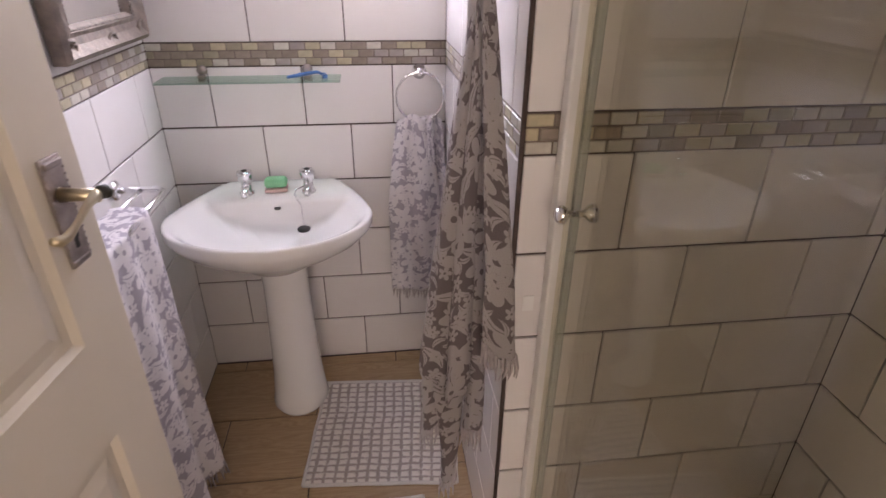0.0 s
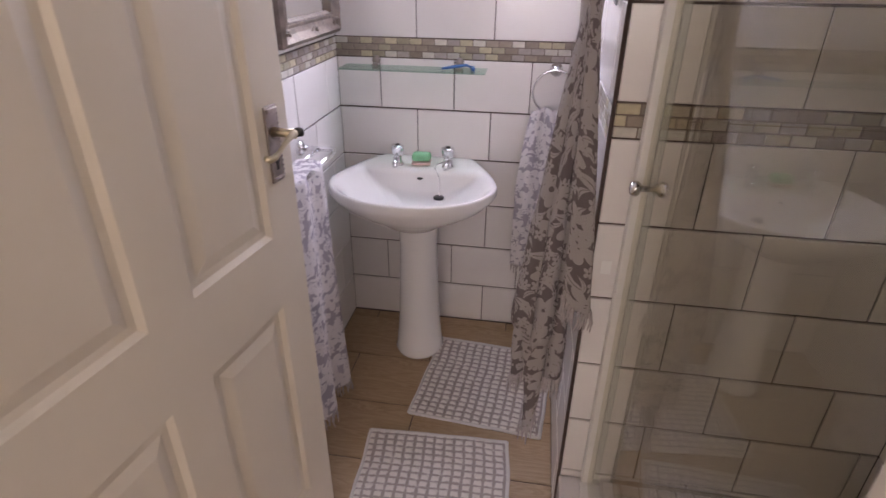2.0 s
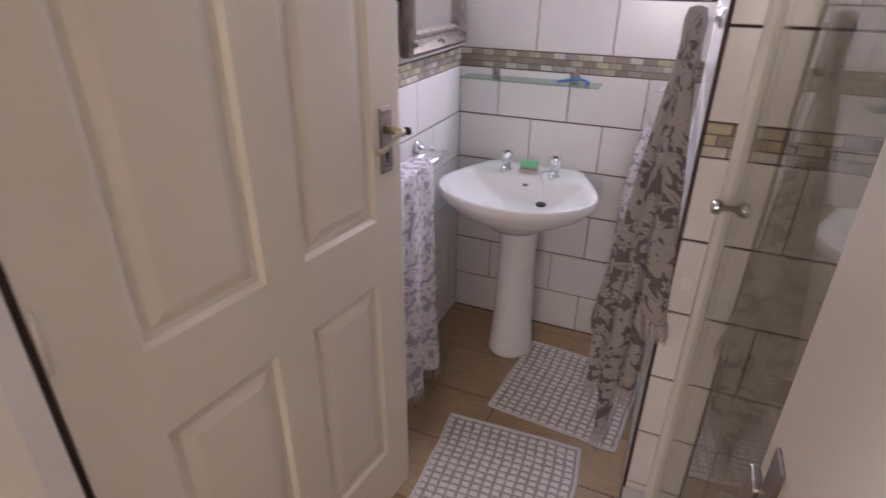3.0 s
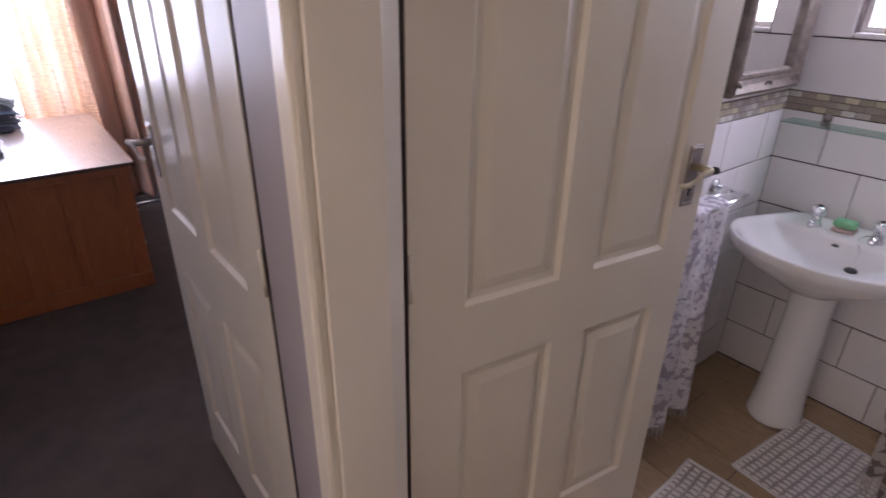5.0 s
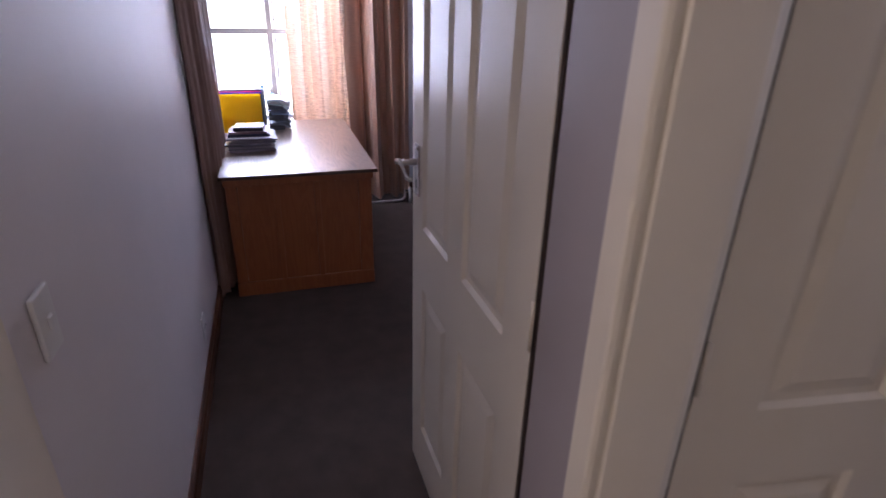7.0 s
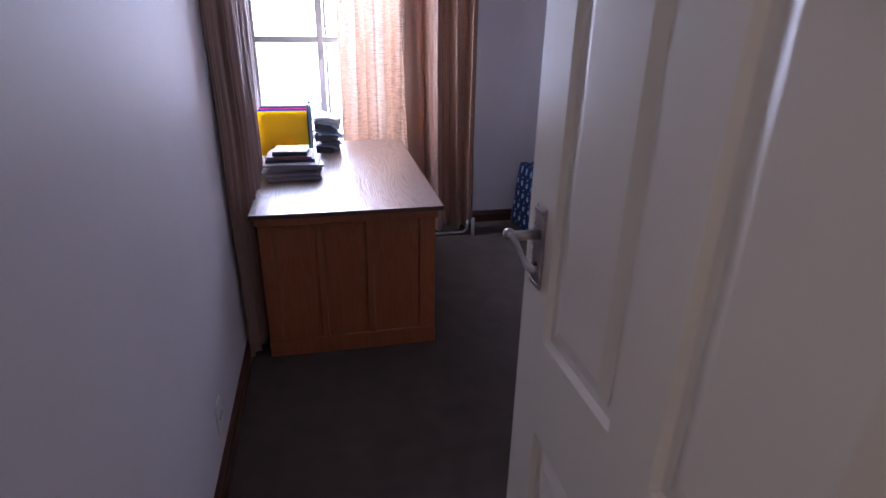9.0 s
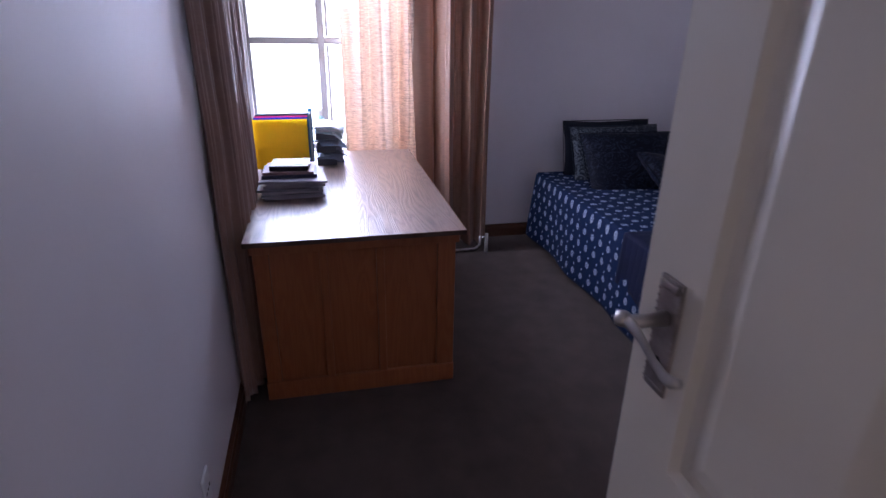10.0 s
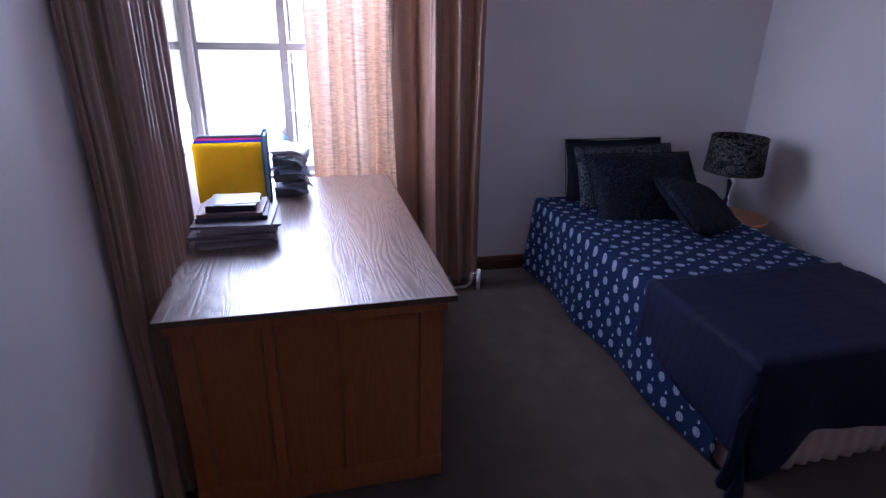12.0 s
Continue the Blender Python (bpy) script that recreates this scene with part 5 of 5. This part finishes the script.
part("stem", lathe([(0.055, 0), (0.056, 0.008), (0.03, 0.018), (0.013, 0.03), (0.024, 0.05), (0.028, 0.066), (0.014, 0.085), (0.020, 0.10), (0.012, 0.125), (0.015, 0.18), (0.026, 0.22), (0.014, 0.26), (0.009, 0.29), (0.009, 0.36)], 24), M_CHROME, lp, "turned chrome stem", True)
M_LACE = mat("black_lace", (0.012, 0.011, 0.011), 0.8, spec=0.2)
la = noise_of(M_LACE, 13, 4, (1, 1, 1.8), distort=2.5)
lf = calc(M_LACE, "ABSOLUTE", calc(M_LACE, "SUBTRACT", calc(M_LACE, "FRACT", calc(M_LACE, "MULTIPLY", la, 5.0)), 0.5))
base_of(M_LACE, ramp(M_LACE, lf, [(0.0, (0.008, 0.007, 0.008)), (0.25, (0.010, 0.009, 0.010)), (0.36, (0.095, 0.088, 0.085)), (0.5, (0.12, 0.11, 0.105))]))
bm = bmesh.new()
n = 48
A = [[bm.verts.new(((r0 + (r1 - r0) * k / 8) * math.cos(i * math.tau / n), (r0 + (r1 - r0) * k / 8) * math.sin(i * math.tau / n), 0.280 + 0.205 * k / 8)) for i in range(n)] for r0, r1 in ((0.162, 0.152),) for k in range(9)]
for P, Q in zip(A, A[1:]):
    for i in range(n):
        bm.faces.new((P[i], P[(i + 1) % n], Q[(i + 1) % n], Q[i]))
shade = thick(part("shade", bm, M_LACE, lp, "black lace drum shade", True), 0.003)
for z_, r_ in ((0.280, 0.163), (0.485, 0.153)):
    part("shade_ring", tube([(r_ * math.cos(i * math.tau / 40), r_ * math.sin(i * math.tau / 40), z_) for i in range(40)], 0.003, 6, closed=True), M_DARK, shade, smooth=True)
part("spider", box(-0.157, -0.003, 0.35, 0.157, 0.003, 0.356), M_CHROME, lp)

# wall fittings and the tubular stand behind the desk
sw = tagged(empty("light_switch", (-0.848, WY, 1.103)), "white plastic light switch on the wall", "light switch")
part("plate", box(-0.036, 0.001, -0.058, 0.036, 0.010, 0.058, 0.004, 3), M_SWITCH, sw)
part("rocker", box(-0.009, 0.010, -0.012, 0.009, 0.016, 0.012, 0.003), M_SWITCH, sw)
so = tagged(empty("wall_socket", (-2.25, WY, 0.235)), "white plastic wall socket", "socket")
part("plate", box(-0.036, 0.001, -0.057, 0.036, 0.009, 0.057, 0.004, 3), M_SWITCH, so)
for dx in (-0.02, 0.0, 0.02):
    part("pin_hole", box(dx - 0.004, 0.009, -0.004, dx + 0.004, 0.0098, 0.004), M_DARK, so)
cs = tagged(empty("tubular_stand", (-4.33, 0.32, 0)), "chrome tubular metal stand behind the desk", "stand")
part("runner", tube([(0.0, -0.32, 0.018), (0.0, 0.05, 0.018), (0.0, 0.10, 0.022), (0.0, 0.125, 0.05), (0.0, 0.13, 0.11)], 0.010, 12), M_PEWTER, cs, smooth=True)
part("upright", tube([(0.01, 0.17, 0.0), (0.01, 0.17, 0.13)], 0.012, 12), M_WHITEMETAL, cs, smooth=True)
part("cross_bar", tube([(0.0, 0.128, 0.10), (0.01, 0.17, 0.11)], 0.008, 10), M_CHROME, cs, smooth=True)

# ---- tiles, mosaic and floor planks, piece by piece ----
cache = {}


def piece(kind, w, h, t, material):
    """A shared, slightly pillowed tile, w by h in x and z, its face towards -y."""
    key = (kind, round(w, 3), round(h, 3), material.name)
    if key not in cache:
        cache[key] = mesh_of(box(0, 0, 0, w, t, h, min(0.0015, w * 0.1), 1), kind, material)
    return cache[key]


def spans(a, b, start, pitch, gap):
    """Pieces of a course from a to b with joints at start + k * pitch."""
    least = 0.14 * pitch      # no slivers at the ends
    k = math.ceil((a + least - start) / pitch)
    cuts = []
    while start + k * pitch < b - least:
        cuts.append(start + k * pitch)
        k += 1
    lows, highs = [a] + [c + gap / 2 for c in cuts], [c - gap / 2 for c in cuts] + [b]
    yield from zip(lows, highs)


def tile_wall(parent, place, a, b, courses, gap=0.0055):
    """courses: (z0, z1, joint start, pitch). place(u, z) poses a tile with its lower left corner there."""
    for z0, z1, start, pitch in courses:
        for lo, hi in spans(a, b, start, pitch, gap * 0.62):
            o = new("tile", piece("tile", hi - lo, z1 - z0 - gap, T + 0.001, M_TILE))
            o.parent = parent
            o.matrix_basis = place(lo, z0 + gap / 2) @ pose(0, random.uniform(0, 0.0006), 0)


def mosaic(parent, place, a, b, z0, z1, rows=3, w=0.0475):
    rnd = random.Random(int(100 * (a + b)) + 7)
    h = (z1 - z0) / rows
    bed_ = new("mosaic_bed", piece("mosaic_bed", b - a, z1 - z0, T - 0.001, M_MGROUT))
    bed_.parent, bed_.matrix_basis = parent, place(a, z0) @ pose(0, 0.0015, 0)
    for r in range(rows):
        for lo, hi in spans(a, b, (0.023 if r % 2 else 0.0) + a, w, 0.003):
            m = rnd.choices(M_MOSAIC, (3, 2.4, 3, 2.2, 1.2))[0]
            o = new("mosaic_tile", piece("mosaic_tile", hi - lo, h - 0.003, T + 0.0015, m))
            o.parent = parent
            o.matrix_basis = place(lo, z0 + r * h + 0.0015)


ROW, P = 0.1945, 0.288
Z = [0.0, 0.186, 0.380, 0.577, 0.772, 0.966, 1.157]


def rows_for(offset_a, offset_b, top, pitch=P):
    out = [(Z[i], Z[i + 1], offset_b if (5 - i) % 2 == 0 else offset_a, pitch) for i in range(6)]
    z, k = 1.227, 0
    while z < top - 0.02:
        out.append((z, min(z + ROW, top), offset_a if k % 2 == 0 else offset_b, pitch))
        z, k = z + ROW, k + 1
    return out


W = bpy.data.objects
place = lambda u, z: pose(u, BY, z)
tile_wall(W["wall_basin"], place, LX, BX, [c for c in rows_for(-0.344, -0.488, 1.4215)])
for c in rows_for(-0.344, -0.488, H - 0.1)[7:]:
    tile_wall(W["wall_basin"], place, LX, -0.505, [c])
mosaic(W["wall_basin"], place, LX, BX, 1.157, 1.227)
place = lambda u, z: pose(LX, u, z, 0, 0, 90)
tile_wall(W["wall_bath_left"], place, 0.04, BY, rows_for(1.648, 1.504, 2.2, 0.287))
mosaic(W["wall_bath_left"], place, 0.04, BY, 1.157, 1.227)
place = lambda u, z: pose(BX, -u, z, 0, 0, -90)
tile_wall(W["wall_box"], place, -BY, -SY - 0.007, rows_for(-1.30, -1.444, 2.2))
mosaic(W["wall_box"], place, -BY, -SY - 0.007, 1.157, 1.227)
place = lambda u, z: pose(u, SY, z)
Z = [0.02, 0.212, 0.405, 0.592, 0.788, 0.978, 1.169]
SR = rows_for(0.608, 0.466, 2.2, 0.258)
SR = [(a if a != 1.227 else 1.240, b, s, p) for a, b, s, p in SR]
tile_wall(W["wall_box"], place, BX + 0.007, SX, SR)
mosaic(W["wall_box"], place, BX + 0.007, SX, 1.169, 1.240)
place = lambda u, z: pose(SX, -u, z, 0, 0, -90)
tile_wall(W["wall_shower_side"], place, -SY, -0.04, rows_for(-0.70, -0.57, 1.5, 0.256))
tagged(part("trim_corner", box(BX - 0.002, SY - 0.002, 0, BX + 0.006, SY + 0.006, 2.3, 0.002), M_GROUT), "dark brown tile edge trim", "trim", kind="structure")

PY = [0.036, 0.245, 0.513, 0.782, 1.052, 1.322, 1.594, 1.864, 1.92]
for k in range(len(PY) - 1):
    for lo, hi in spans(LX, BX if PY[k + 1] > 1.0 else 0.262, -0.238 + (0.30 if k % 2 else 0.0), 0.60, 0.004):
        o = new("floor_tile", piece("floor_tile", hi - lo, PY[k + 1] - PY[k] - 0.005, T, M_FLOORTILE))
        o.parent = floor_ob
        o.matrix_basis = Matrix(((1, 0, 0, lo), (0, 0, 1, PY[k] + 0.002), (0, -1, 0, 0.0), (0, 0, 0, 1)))
